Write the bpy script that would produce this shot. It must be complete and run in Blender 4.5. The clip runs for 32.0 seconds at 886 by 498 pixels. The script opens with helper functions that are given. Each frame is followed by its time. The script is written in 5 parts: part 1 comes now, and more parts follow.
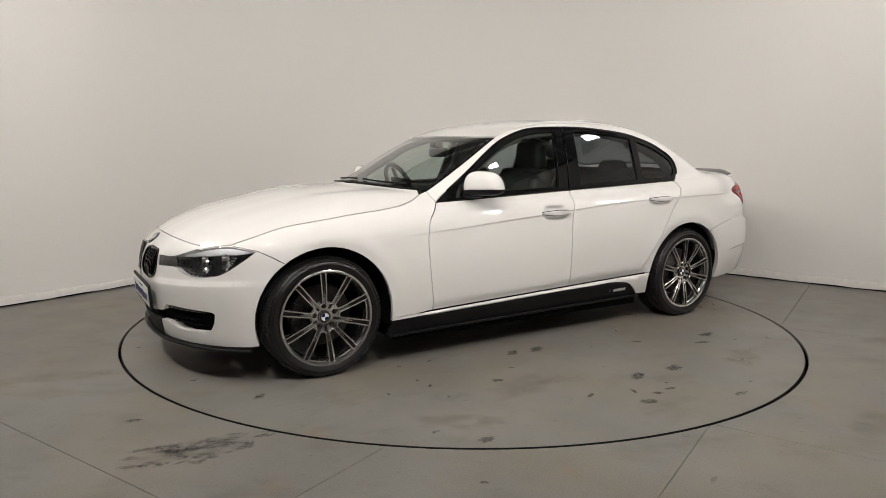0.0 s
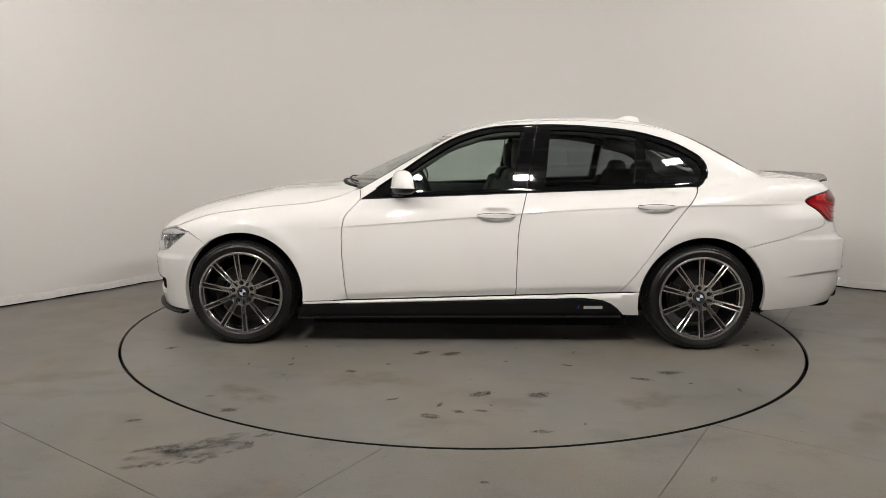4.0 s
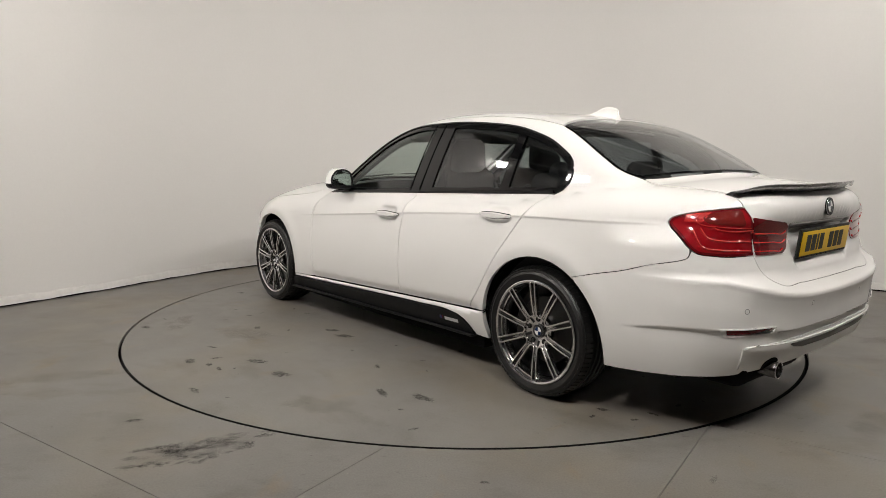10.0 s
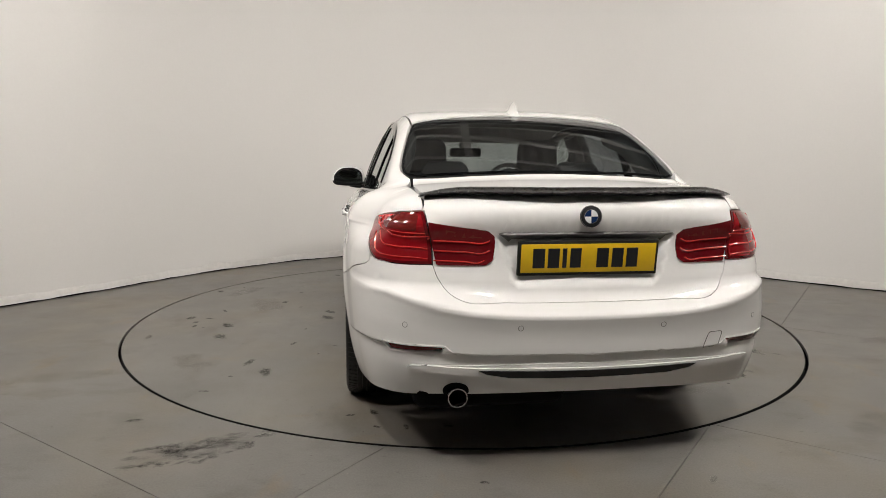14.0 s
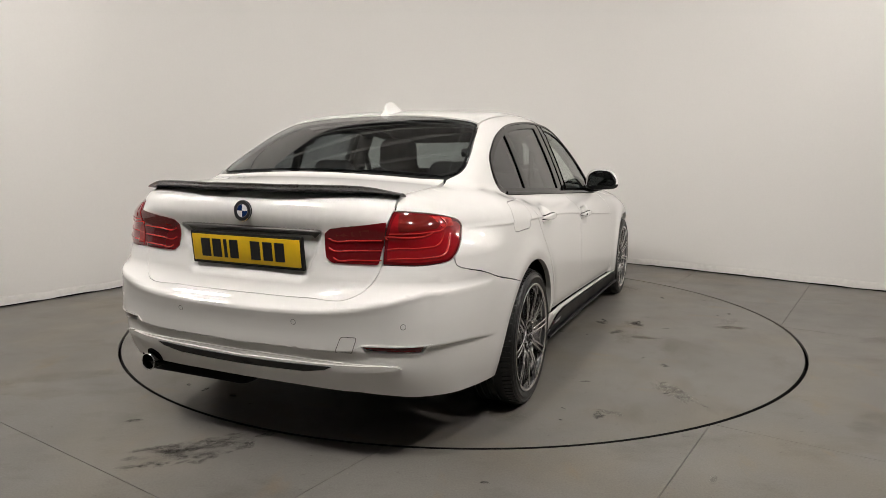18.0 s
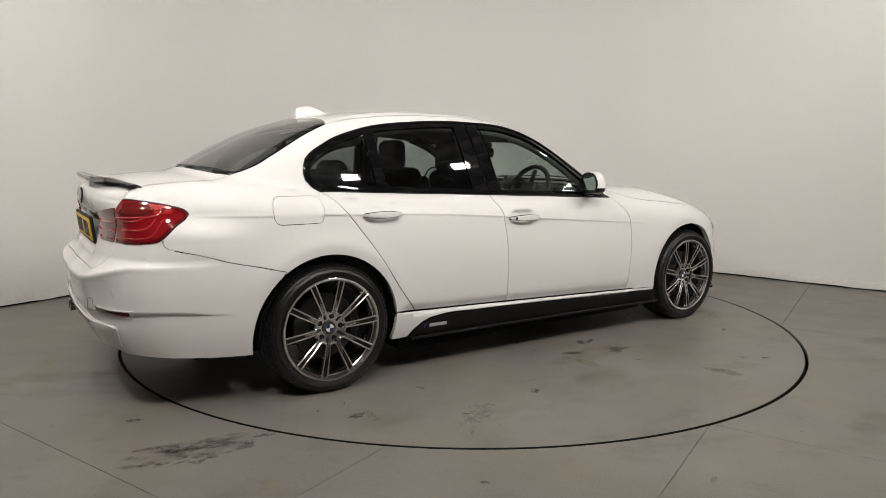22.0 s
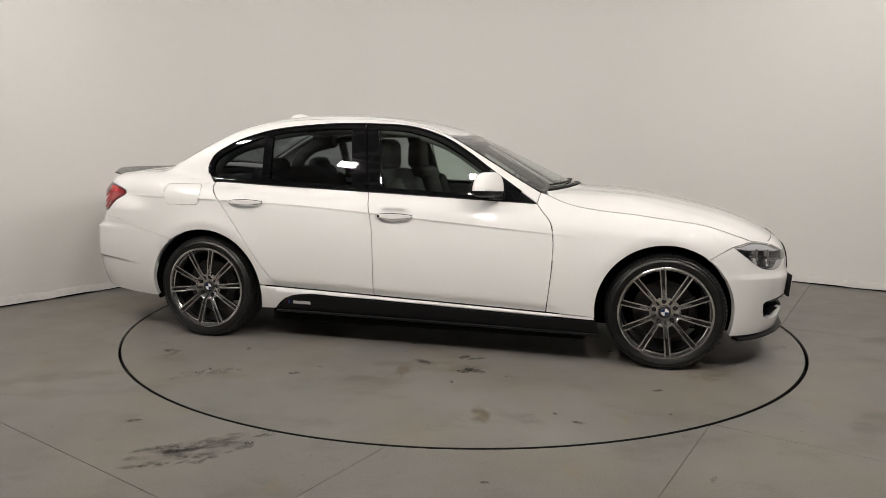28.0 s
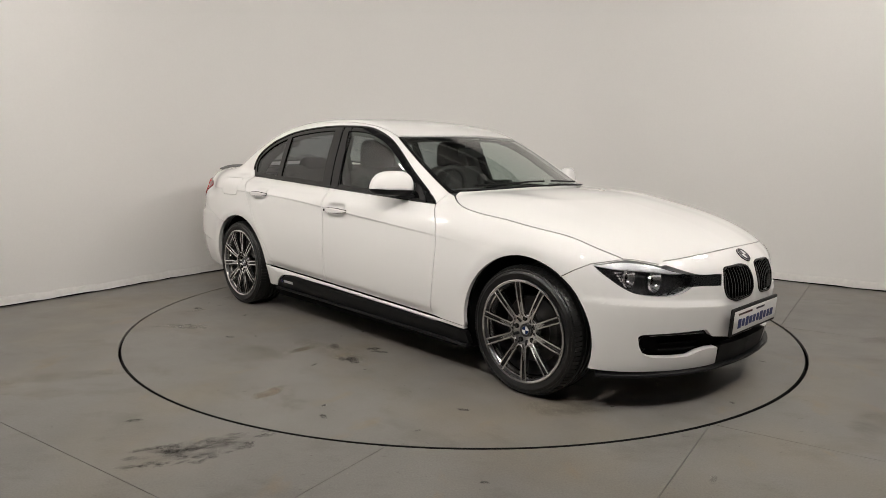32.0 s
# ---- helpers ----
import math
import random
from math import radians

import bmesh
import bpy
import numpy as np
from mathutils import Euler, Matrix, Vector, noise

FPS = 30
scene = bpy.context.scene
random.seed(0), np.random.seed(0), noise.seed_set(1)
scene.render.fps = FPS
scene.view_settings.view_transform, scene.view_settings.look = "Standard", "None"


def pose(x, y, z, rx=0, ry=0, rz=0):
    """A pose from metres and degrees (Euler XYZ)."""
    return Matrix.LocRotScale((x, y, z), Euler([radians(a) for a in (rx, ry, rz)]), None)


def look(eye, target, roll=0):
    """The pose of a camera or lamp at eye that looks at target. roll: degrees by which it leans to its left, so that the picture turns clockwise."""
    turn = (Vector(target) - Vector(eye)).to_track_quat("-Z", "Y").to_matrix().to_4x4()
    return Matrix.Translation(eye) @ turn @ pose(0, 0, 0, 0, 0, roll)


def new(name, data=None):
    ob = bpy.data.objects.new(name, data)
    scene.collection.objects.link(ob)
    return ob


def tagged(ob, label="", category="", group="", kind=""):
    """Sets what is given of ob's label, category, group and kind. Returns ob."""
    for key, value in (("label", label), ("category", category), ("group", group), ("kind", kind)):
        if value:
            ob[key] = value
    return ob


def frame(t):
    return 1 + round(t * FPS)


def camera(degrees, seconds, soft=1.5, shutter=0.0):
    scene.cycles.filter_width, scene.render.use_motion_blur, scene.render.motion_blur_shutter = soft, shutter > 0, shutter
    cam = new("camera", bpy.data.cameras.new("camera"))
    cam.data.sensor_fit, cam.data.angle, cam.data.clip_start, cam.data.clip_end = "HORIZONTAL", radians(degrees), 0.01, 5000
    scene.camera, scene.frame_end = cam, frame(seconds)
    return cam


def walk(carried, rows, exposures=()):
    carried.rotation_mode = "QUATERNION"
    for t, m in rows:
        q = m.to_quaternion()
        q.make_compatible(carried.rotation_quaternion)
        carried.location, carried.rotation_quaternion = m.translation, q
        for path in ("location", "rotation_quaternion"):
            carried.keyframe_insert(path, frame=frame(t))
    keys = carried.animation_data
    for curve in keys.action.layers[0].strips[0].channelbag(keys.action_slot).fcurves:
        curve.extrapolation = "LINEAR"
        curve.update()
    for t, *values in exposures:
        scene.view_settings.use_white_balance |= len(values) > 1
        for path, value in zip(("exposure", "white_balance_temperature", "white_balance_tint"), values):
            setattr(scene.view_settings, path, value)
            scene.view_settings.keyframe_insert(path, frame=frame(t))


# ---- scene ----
# camera: a fixed stand in front of the turntable
cam = camera(66.3, 32.0, soft=0.4)
EYE = pose(0, -4.87, 1.191, 90 - 8.135, 0, 1.445) @ pose(0, 0, 0, 0, 0, 0.431)
walk(cam, [(0.0, EYE), (32.0, EYE)], [(0.0, 0.0), (8.0, .03), (10.0, .06), (12.0, .10), (13.5, .13), (17.0, .13), (18.5, .09), (20.0, .06), (22.0, .02), (32.0, 0.0)])

# world, lights, exposure
scene.view_settings.exposure = 0.0
world = bpy.data.worlds.new("world")
scene.world = world
world.use_nodes = True
world.node_tree.nodes["Background"].inputs[0].default_value = (0.9, 0.95, 1.0, 1)
world.node_tree.nodes["Background"].inputs[1].default_value = 0.02
# floodlights on a ring rail on the camera's side, aimed at the car
RAIL_R, RAIL_Z = 3.86, 3.62
# the lamp at 187 is added, unseen, to mirror the one at 362
LAMPS = [(RAIL_R * math.cos(radians(a)), -.05 + RAIL_R * math.sin(radians(a)), 3.4) for a in (187, 205, 228, 257, 282, 312, 335, 362)]
LAMP_AIM = (0, .6, .9)
LAMP_STRENGTH = 338.0
LAMP_COLOUR = (1.0, 0.942, 0.888, 1)


# ---- materials ----
def material(name, colour, rough=0.5, metal=0.0, coat=0.0, **more):
    m = bpy.data.materials.new(name)
    m.use_nodes = True
    b = m.node_tree.nodes["Principled BSDF"]
    b.inputs["Base Color"].default_value = (*colour, 1)
    b.inputs["Roughness"].default_value = rough
    b.inputs["Metallic"].default_value = metal
    b.inputs["Coat Weight"].default_value = coat
    b.inputs["Coat Roughness"].default_value = 0.03
    for key, value in more.items():
        b.inputs[key.replace("_", " ")].default_value = value
    return m


def grain(m, scale=200.0, bump=0.02, rough=0.1, tint=0.08, big=3.0):
    """Two scales of variation in colour and roughness, and a fine relief."""
    nt = m.node_tree
    b = nt.nodes["Principled BSDF"]
    co = nt.nodes.new("ShaderNodeTexCoord")
    fine, wide = nt.nodes.new("ShaderNodeTexNoise"), nt.nodes.new("ShaderNodeTexNoise")
    fine.inputs["Scale"].default_value, wide.inputs["Scale"].default_value = scale, big
    fine.inputs["Detail"].default_value = wide.inputs["Detail"].default_value = 5
    for n in (fine, wide):
        nt.links.new(co.outputs["Object"], n.inputs["Vector"])
    both = nt.nodes.new("ShaderNodeMath")
    both.operation = "ADD"
    nt.links.new(fine.outputs["Fac"], both.inputs[0])
    nt.links.new(wide.outputs["Fac"], both.inputs[1])
    base = list(b.inputs["Base Color"].default_value)[:3]
    ramp = nt.nodes.new("ShaderNodeMapRange")
    ramp.inputs["From Min"].default_value, ramp.inputs["From Max"].default_value = 0.6, 1.4
    ramp.inputs["To Min"].default_value, ramp.inputs["To Max"].default_value = 1 - tint, 1 + tint
    nt.links.new(both.outputs[0], ramp.inputs["Value"])
    mul = nt.nodes.new("ShaderNodeVectorMath")
    mul.operation = "SCALE"
    mul.inputs[0].default_value = base
    nt.links.new(ramp.outputs[0], mul.inputs["Scale"])
    nt.links.new(mul.outputs[0], b.inputs["Base Color"])
    r0 = b.inputs["Roughness"].default_value
    rr = nt.nodes.new("ShaderNodeMapRange")
    rr.inputs["From Min"].default_value, rr.inputs["From Max"].default_value = 0.6, 1.4
    rr.inputs["To Min"].default_value, rr.inputs["To Max"].default_value = max(r0 - rough, 0.02), min(r0 + rough, 1)
    nt.links.new(both.outputs[0], rr.inputs["Value"])
    nt.links.new(rr.outputs[0], b.inputs["Roughness"])
    if bump:
        bp = nt.nodes.new("ShaderNodeBump")
        bp.inputs["Strength"].default_value, bp.inputs["Distance"].default_value = bump, 0.004
        nt.links.new(fine.outputs["Fac"], bp.inputs["Height"])
        nt.links.new(bp.outputs[0], b.inputs["Normal"])
    return m


def glass(name, tint, gloss=1.0):
    """A thin tinted pane: clear, with a mirror sheen that grows at grazing angles."""
    m = bpy.data.materials.new(name)
    m.use_nodes = True
    nt = m.node_tree
    out = nt.nodes["Material Output"]
    clear, shiny, mix, fr = (nt.nodes.new("ShaderNode" + k) for k in ("BsdfTransparent", "BsdfGlossy", "MixShader", "LayerWeight"))
    power, scaled = nt.nodes.new("ShaderNodeMath"), nt.nodes.new("ShaderNodeMath")
    power.operation, scaled.operation = "POWER", "MULTIPLY_ADD"
    power.inputs[1].default_value = 4.5
    scaled.inputs[1].default_value, scaled.inputs[2].default_value = .82, .075
    clear.inputs["Color"].default_value = (*tint, 1)
    shiny.inputs["Roughness"].default_value = 0.01
    shiny.inputs["Color"].default_value = (gloss, gloss, gloss, 1)
    nt.links.new(fr.outputs["Facing"], power.inputs[0])
    nt.links.new(power.outputs[0], scaled.inputs[0])
    nt.links.new(scaled.outputs[0], mix.inputs["Fac"])
    nt.links.new(clear.outputs[0], mix.inputs[1])
    nt.links.new(shiny.outputs[0], mix.inputs[2])
    nt.links.new(mix.outputs[0], out.inputs["Surface"])
    return m


PAINT = grain(material("white_paint", (0.80, 0.79, 0.77), 0.5, coat=1.0, Coat_Roughness=.015), 900, 0.0, 0.05, 0.015, 1.5)
GLOSS_BLACK = material("gloss_black", (0.004, 0.004, 0.0045), 0.04, Specular_IOR_Level=0.5)
SATIN_BLACK = grain(material("satin_black", (0.004, 0.004, 0.0045), 0.45, Specular_IOR_Level=0.25), 400, 0.05, 0.08, 0.2)
PLASTIC = grain(material("black_plastic", (0.009, 0.009, 0.009), 0.6, Specular_IOR_Level=0.3), 500, 0.1, 0.1, 0.2)
DARK = material("dark_void", (0.005, 0.005, 0.005), 0.9, Specular_IOR_Level=.1)
RUBBER = grain(material("tyre_rubber", (0.006, 0.006, 0.006), 0.42, Specular_IOR_Level=0.5), 300, 0.15, 0.12, 0.25, 6)
CHROME = material("chrome", (0.75, 0.75, 0.76), 0.08, 1.0)
POLISHED = grain(material("polished_alloy", (0.74, 0.735, 0.73), 0.16, 1.0), 300, 0.0, 0.06, 0.05)
GUNMETAL = grain(material("gunmetal_alloy", (0.13, 0.13, 0.135), 0.3, 0.9), 300, 0.02, 0.06, 0.1)
STEEL = grain(material("brake_steel", (0.06, 0.058, 0.057), 0.4, 0.9), 150, 0.05, 0.1, 0.2)
CLEAR_GLASS = glass("clear_glass", (0.70, 0.76, 0.73))
SIDE_GLASS = glass("side_glass", (0.66, 0.73, 0.70))
PRIVACY_GLASS = glass("privacy_glass", (0.40, 0.43, 0.44))
REAR_GLASS = glass("rear_glass", (0.36, 0.39, 0.40))
LENS = glass("lamp_lens", (0.86, 0.87, 0.88))
RED_LENS = material("red_lens", (0.27, 0.006, 0.010), 0.08, coat=1.0)
DEEP_RED = material("deep_red_lens", (0.13, 0.004, 0.007), 0.10, coat=1.0)
BRIGHT_RED = material("bright_red_lens", (0.50, 0.022, 0.02), 0.25, coat=1.0)
SMOKE_RED = material("smoke_red_lens", (.14, .012, .010), .06, coat=1.0)
LAMP_GREY = grain(material("lamp_grey", (.09, .09, .094), .28), 60, 0, .08, .2)
SATIN_SILVER = material("satin_silver", (.70, .70, .70), .35, .3)
SPOKE_DARK = grain(material("spoke_dark", (.016, .016, .017), .4, .3), 300, .02, .06, .1)
CHROME_DARK = material("dark_chrome", (.12, .118, .115), .18, 1.0)
RECESS_SHADE = grain(material("grey_trim", (.17, .165, .155), .35, coat=.3), 300, .0, .05, .05)
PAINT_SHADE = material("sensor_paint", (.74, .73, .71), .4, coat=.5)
SEAM = material("seam", (.12, .12, .12), .8)
SILVER_PRINT = material("silver_print", (.62, .62, .62), .4, .3)
INK_BLUE = material("dark_blue_print", (.01, .02, .12), .4)
CARBON = grain(material("carbon_fibre", (0.03, 0.029, 0.028), 0.3, coat=0.8), 250, 0.05, 0.1, 0.4, 60)
LEATHER = grain(material("black_leather", (0.022, 0.021, 0.021), 0.6), 300, 0.1, 0.1, 0.2)
TRIM_GREY = grain(material("headliner", (0.12, 0.118, 0.112), 0.9), 300, 0.05, 0.05, 0.1)
DASH = grain(material("dash_plastic", (0.035, 0.035, 0.036), 0.55), 400, 0.1, 0.1, 0.2)
YELLOW = grain(material("yellow_plate", (0.72, 0.46, 0.015), 0.4), 60, 0.0, 0.05, 0.05)
WHITE_PLATE = material("white_plate", (0.78, 0.78, 0.76), 0.35)
INK = material("black_ink", (0.01, 0.01, 0.012), 0.5)
BLUE = material("badge_blue", (0.008, 0.026, 0.10), 0.25, coat=1.0)
BADGE_WHITE = material("badge_white", (0.8, 0.8, 0.8), 0.3, coat=1.0)
MIRROR = material("mirror_silver", (0.85, 0.87, 0.88), 0.02, 1.0)
WALL_PAINT = grain(material("wall_paint", (0.80, 0.785, 0.76), 0.75), 60, 0.02, 0.1, 0.02, 0.8)
# ---- the saloon's outer surface, as smooth profiles joined by rounded edges (metres; x ahead, y to its left, z up) ----
def curve(*pairs):
    """A smooth line through pairs of (at, value), with straight ends."""
    xs, ys = np.array(sorted(pairs), float).T
    slope = np.diff(ys) / np.diff(xs)
    m = np.empty(len(xs))
    m[0], m[-1] = slope[0], slope[-1]
    w = np.diff(xs)
    m[1:-1] = (slope[:-1] * w[1:] + slope[1:] * w[:-1]) / (w[1:] + w[:-1])

    def at(x):
        x = np.asarray(x, float)
        i = np.clip(np.searchsorted(xs, x) - 1, 0, len(xs) - 2)
        h = xs[i + 1] - xs[i]
        t = (x - xs[i]) / h
        inner = ((1 + 2 * t) * (1 - t) ** 2 * ys[i] + t * (1 - t) ** 2 * h * m[i]
                 + t * t * (3 - 2 * t) * ys[i + 1] + t * t * (t - 1) * h * m[i + 1])
        low, high = ys[0] + (x - xs[0]) * m[0], ys[-1] + (x - xs[-1]) * m[-1]
        return np.where(x < xs[0], low, np.where(x > xs[-1], high, inner))
    return at


def smax(a, b, k):
    h = np.maximum(k - np.abs(a - b), 0) / k
    return np.maximum(a, b) + h * h * k / 4


def smin(a, b, k):
    return -smax(-a, -b, k)


def ramp01(d, w):
    t = np.clip(d / w, 0, 1)
    return t * t * (3 - 2 * t)


WIDTH = curve((2.25, .76), (2.0, .835), (1.75, .876), (1.4, .895), (1.0, .887), (.5, .882), (0, .882), (-.5, .885), (-1.0, .893), (-1.4, .900), (-1.8, .890), (-2.1, .858), (-2.45, .80))
CREASE = curve((2.0, .66), (1.3, .70), (.9, .728), (.08, .793), (-.77, .860), (-1.4, .885), (-1.85, .895), (-2.4, .90))
FLANK = curve((-.75, .09), (-.62, .040), (-.52, .016), (-.4, .004), (-.28, 0), (-.15, .005), (-.06, .0145), (0, .0215), (.05, .033), (.10, .060), (.14, .096), (.2, .17), (.3, .33))
NOSE = curve((.1, 2.10), (.2, 2.135), (.3, 2.155), (.4, 2.168), (.5, 2.175), (.6, 2.165), (.66, 2.148), (.7, 2.118), (.75, 2.05), (.8, 1.95), (.85, 1.80), (.9, 1.6))
NOSE_BOW = curve((0, 0), (.2, .014), (.4, .062), (.6, .16), (.7, .235), (.8, .36), (.9, .6))
TAIL = curve((.2, -2.34), (.3, -2.395), (.4, -2.432), (.46, -2.437), (.52, -2.438), (.57, -2.445), (.596, -2.450), (.604, -2.447), (.614, -2.434), (.645, -2.400), (.68, -2.376), (.72, -2.366), (.8, -2.350), (.86, -2.346), (.9, -2.354), (.96, -2.370), (1.0, -2.370), (1.05, -2.33), (1.1, -2.2))
TAIL_BOW = curve((0, 0), (.2, .006), (.36, .012), (.5, .030), (.6, .066), (.68, .108), (.75, .173), (.82, .264), (.9, .50))
DECK = curve((2.25, .60), (2.12, .705), (2.0, .772), (1.8, .848), (1.6, .898), (1.4, .932), (1.2, .955), (1.0, .970), (.8, .980), (.4, .985), (-1.2, 1.0), (-1.5, 1.045), (-1.7, 1.075), (-1.9, 1.080), (-2.1, 1.068), (-2.25, 1.050), (-2.38, 1.030), (-2.5, 1.0))
CABIN = curve((.9, .70), (.7, .735), (.3, .765), (-.3, .775), (-.9, .769), (-1.4, .754), (-1.8, .732), (-2.1, .69))
ROOF = curve((1.5, .1), (1.2, .70), (1.05, .88), (.93, .955), (.7, 1.066), (.5, 1.162), (.3, 1.254), (.1, 1.336), (0, 1.366), (-.15, 1.396), (-.4, 1.424), (-.6, 1.430), (-.8, 1.428), (-1.0, 1.414), (-1.2, 1.384), (-1.4, 1.331), (-1.6, 1.246), (-1.8, 1.144), (-1.9, 1.085), (-2.0, 1.03), (-2.1, .93), (-2.2, .70), (-2.3, .40))
BOW = curve((.9, .50), (.5, .32), (.2, .17), (-.1, .08), (-.4, .02), (-.8, -.02), (-1.3, -.14), (-1.9, -.25))
CREST = curve((-1.8, .452), (-1.93, .461), (-2.14, .485), (-2.31, .486), (-2.40, .475), (-2.45, .447))
LAMP_BOW = curve((0, 0), (.2, .006), (.36, .012), (.5, .030), (.6, .053), (.66, .072), (.72, .104), (.79, .168), (.86, .29), (.92, .47))
HANDLES = ((-.155, .817), (-1.115, .878))
ARCHES = ((1.397, .321, .372), (-1.412, .309, .382))

SEAM_Z = lambda x: .313 - .038 * x


def body(x, y, z):
    """Negative inside the bodywork, positive outside."""
    y = np.abs(y)
    rings = [(np.hypot(x - a, z - b) - r, ramp01(z - b - .10, .2)) for a, b, r in ARCHES]
    flare = sum(.010 * (.35 + .65 * up) * ramp01(d + .030, .080) * np.exp(-(np.maximum(d - .044, 0) / .06) ** 2) for d, up in rings)
    tuck = .016 * ramp01(CREST(x) - z, .012) * ramp01(-1.86 - x, .30)
    cups = sum(.024 * np.exp(-(((x - a) / .080) ** 4 + ((z - b) / .035) ** 4)) for a, b in HANDLES)
    g = z - SEAM_Z(x)
    under = .016 * ramp01(g + .0012, .0012) * np.exp(-(np.maximum(g, 0) / .030) ** 2) * ramp01(.86 - x, .10) * ramp01(x + 1.02, .06)
    s = z - CREASE(x)
    fold = .0075 * ramp01(s + .012, .014) * np.exp(-np.maximum(s, 0) / .05) * ramp01(1.05 - x, .6) * ramp01(x + 2.2, .6)
    taper = .066 * ramp01(-1.72 - x, .34) * ramp01(z - .80, .11)
    side = y - (WIDTH(x) - FLANK(s) + fold + flare - tuck - cups - taper - under)
    fold_z = .488 + .06 * (y - .37)
    nose = x - (NOSE(z) - NOSE_BOW(y) + (.007 - .48 * np.clip(z - fold_z, 0, .034)) * ramp01(y - .22, .14))
    round_up = np.clip((z - .55) / .35, 0, 1)
    dent = .022 * ramp01(.90 - z, .02) * ramp01(z - .69, .05) * ramp01(.31 + .35 * (z - .78) - y, .030)
    zt = z - .06 * np.clip(y / .65, 0, 1.15) ** 3 * ramp01(.80 - z, .15) * ramp01(z - .48, .08)
    full = TAIL_BOW(y) * (.8 + .45 * round_up * round_up * (3 - 2 * round_up))
    lamp = ramp01(zt - .598, .105) * ramp01(.975 - z, .07)
    tail = (TAIL(zt) + tuck + dent + full + (LAMP_BOW(y) - full) * lamp) - x
    ridge = .010 * np.exp(-((y - .52) / .12) ** 2) * np.clip((x - .7) / .4, 0, 1)
    top = z - (DECK(x) - .040 * (y / .7) ** 2 + ridge)
    lower = smax(smax(side, top, .09), smax(nose, tail, .01), .11)
    dz = np.maximum(z - .93, -.1)
    glass_side = y - (CABIN(x) - .30 * dz - .25 * dz * dz)
    crown = z - (ROOF(x + BOW(x) * y * y) - .024 * (y / .6) ** 2)
    cabin = smax(glass_side, crown, .085)
    return smin(lower, cabin, .035)


def cast(o, d, lo, hi):
    """Where rays o + d * s leave the bodywork, between the distances lo and hi."""
    a, b = np.full(len(o), float(lo)), np.full(len(o), float(hi))
    for _ in range(34):
        m = (a + b) / 2
        p = o + d * m[:, None]
        inside = body(p[:, 0], p[:, 1], p[:, 2]) < 0
        a, b = np.where(inside, m, a), np.where(inside, b, m)
    return o + d * a[:, None]


def outward(p):
    """Unit normals of the bodywork."""
    e, g = 2e-3, []
    for i in range(3):
        q = np.zeros(3)
        q[i] = e
        g.append(body(*(p + q).T) - body(*(p - q).T))
    g = np.stack(g, 1)
    return g / np.maximum(np.linalg.norm(g, axis=1, keepdims=True), 1e-9)


# each view lays a part of the surface out flat: from flat to space, and back
def side_view(s):
    def to(q):
        o = np.stack([q[:, 0], 0 * q[:, 0], q[:, 1]], 1)
        return cast(o, np.tile((0., s, 0.), (len(q), 1)), .02, 1.2)
    return to, lambda p: np.stack([p[:, 0], p[:, 2]], 1)


def top_view():
    def to(q):
        o = np.stack([q[:, 0], q[:, 1], 0 * q[:, 0]], 1)
        return cast(o, np.tile((0., 0., 1.), (len(q), 1)), .45, 1.7)
    return to, lambda p: p[:, :2].copy()


def end_view(x0, s):
    """Round an upright axis at x0; s: 1 for the front, -1 for the rear."""
    def to(q):
        a = q[:, 0] / .9
        o = np.stack([0 * a + x0, 0 * a, q[:, 1]], 1)
        return cast(o, np.stack([s * np.cos(a), np.sin(a), 0 * a], 1), .1, 1.6)
    return to, lambda p: np.stack([.9 * np.arctan2(p[:, 1], s * (p[:, 0] - x0)), p[:, 2]], 1)


def boot_view():
    r = math.sqrt(.5)

    def to(q):
        o = np.stack([q[:, 0] * r, q[:, 1], q[:, 0] * r], 1)
        return cast(o, np.tile((-r, 0., r), (len(q), 1)), 1.55, 2.7)
    return to, lambda p: np.stack([(p[:, 0] + p[:, 2]) * r, p[:, 1]], 1)


TOP, FRONT, REAR, BOOT = top_view(), end_view(1.2, 1), end_view(-1.3, -1), boot_view()
# ---- mesh helpers ----
from mathutils.geometry import delaunay_2d_cdt


def part(name, bm, mat, parent=None, label="", smooth=True, m=None):
    """Links a bmesh as one mesh object under a thing or a part."""
    me = bpy.data.meshes.new(name)
    bm.to_mesh(me)
    bm.free()
    me.materials.append(mat)
    if smooth:
        me.shade_smooth()
        me.set_sharp_from_angle(angle=radians(38))
    ob = new(name, me)
    if parent:
        ob.parent = parent
    if m is not None:
        ob.matrix_basis = m
    return tagged(ob, label)


def mesh_from(name, verts, faces, mat, parent=None, label="", smooth=True):
    me = bpy.data.meshes.new(name)
    me.from_pydata([tuple(v) for v in verts], [], [tuple(f) for f in faces])
    me.materials.append(mat)
    if smooth:
        me.shade_smooth()
        me.set_sharp_from_angle(angle=radians(38))
    ob = new(name, me)
    if parent:
        ob.parent = parent
    return tagged(ob, label)


def box(bm, size, at=(0, 0, 0), bevel=.0, segments=2, turn=None):
    m = Matrix.Translation(at) @ (turn or Matrix()) @ Matrix.Diagonal((*size, 1))
    g = bmesh.ops.create_cube(bm, size=1, matrix=m)
    if bevel:
        edges = list({e for v in g["verts"] for e in v.link_edges})
        bmesh.ops.bevel(bm, geom=edges, offset=bevel, segments=segments, profile=.5, affect="EDGES")


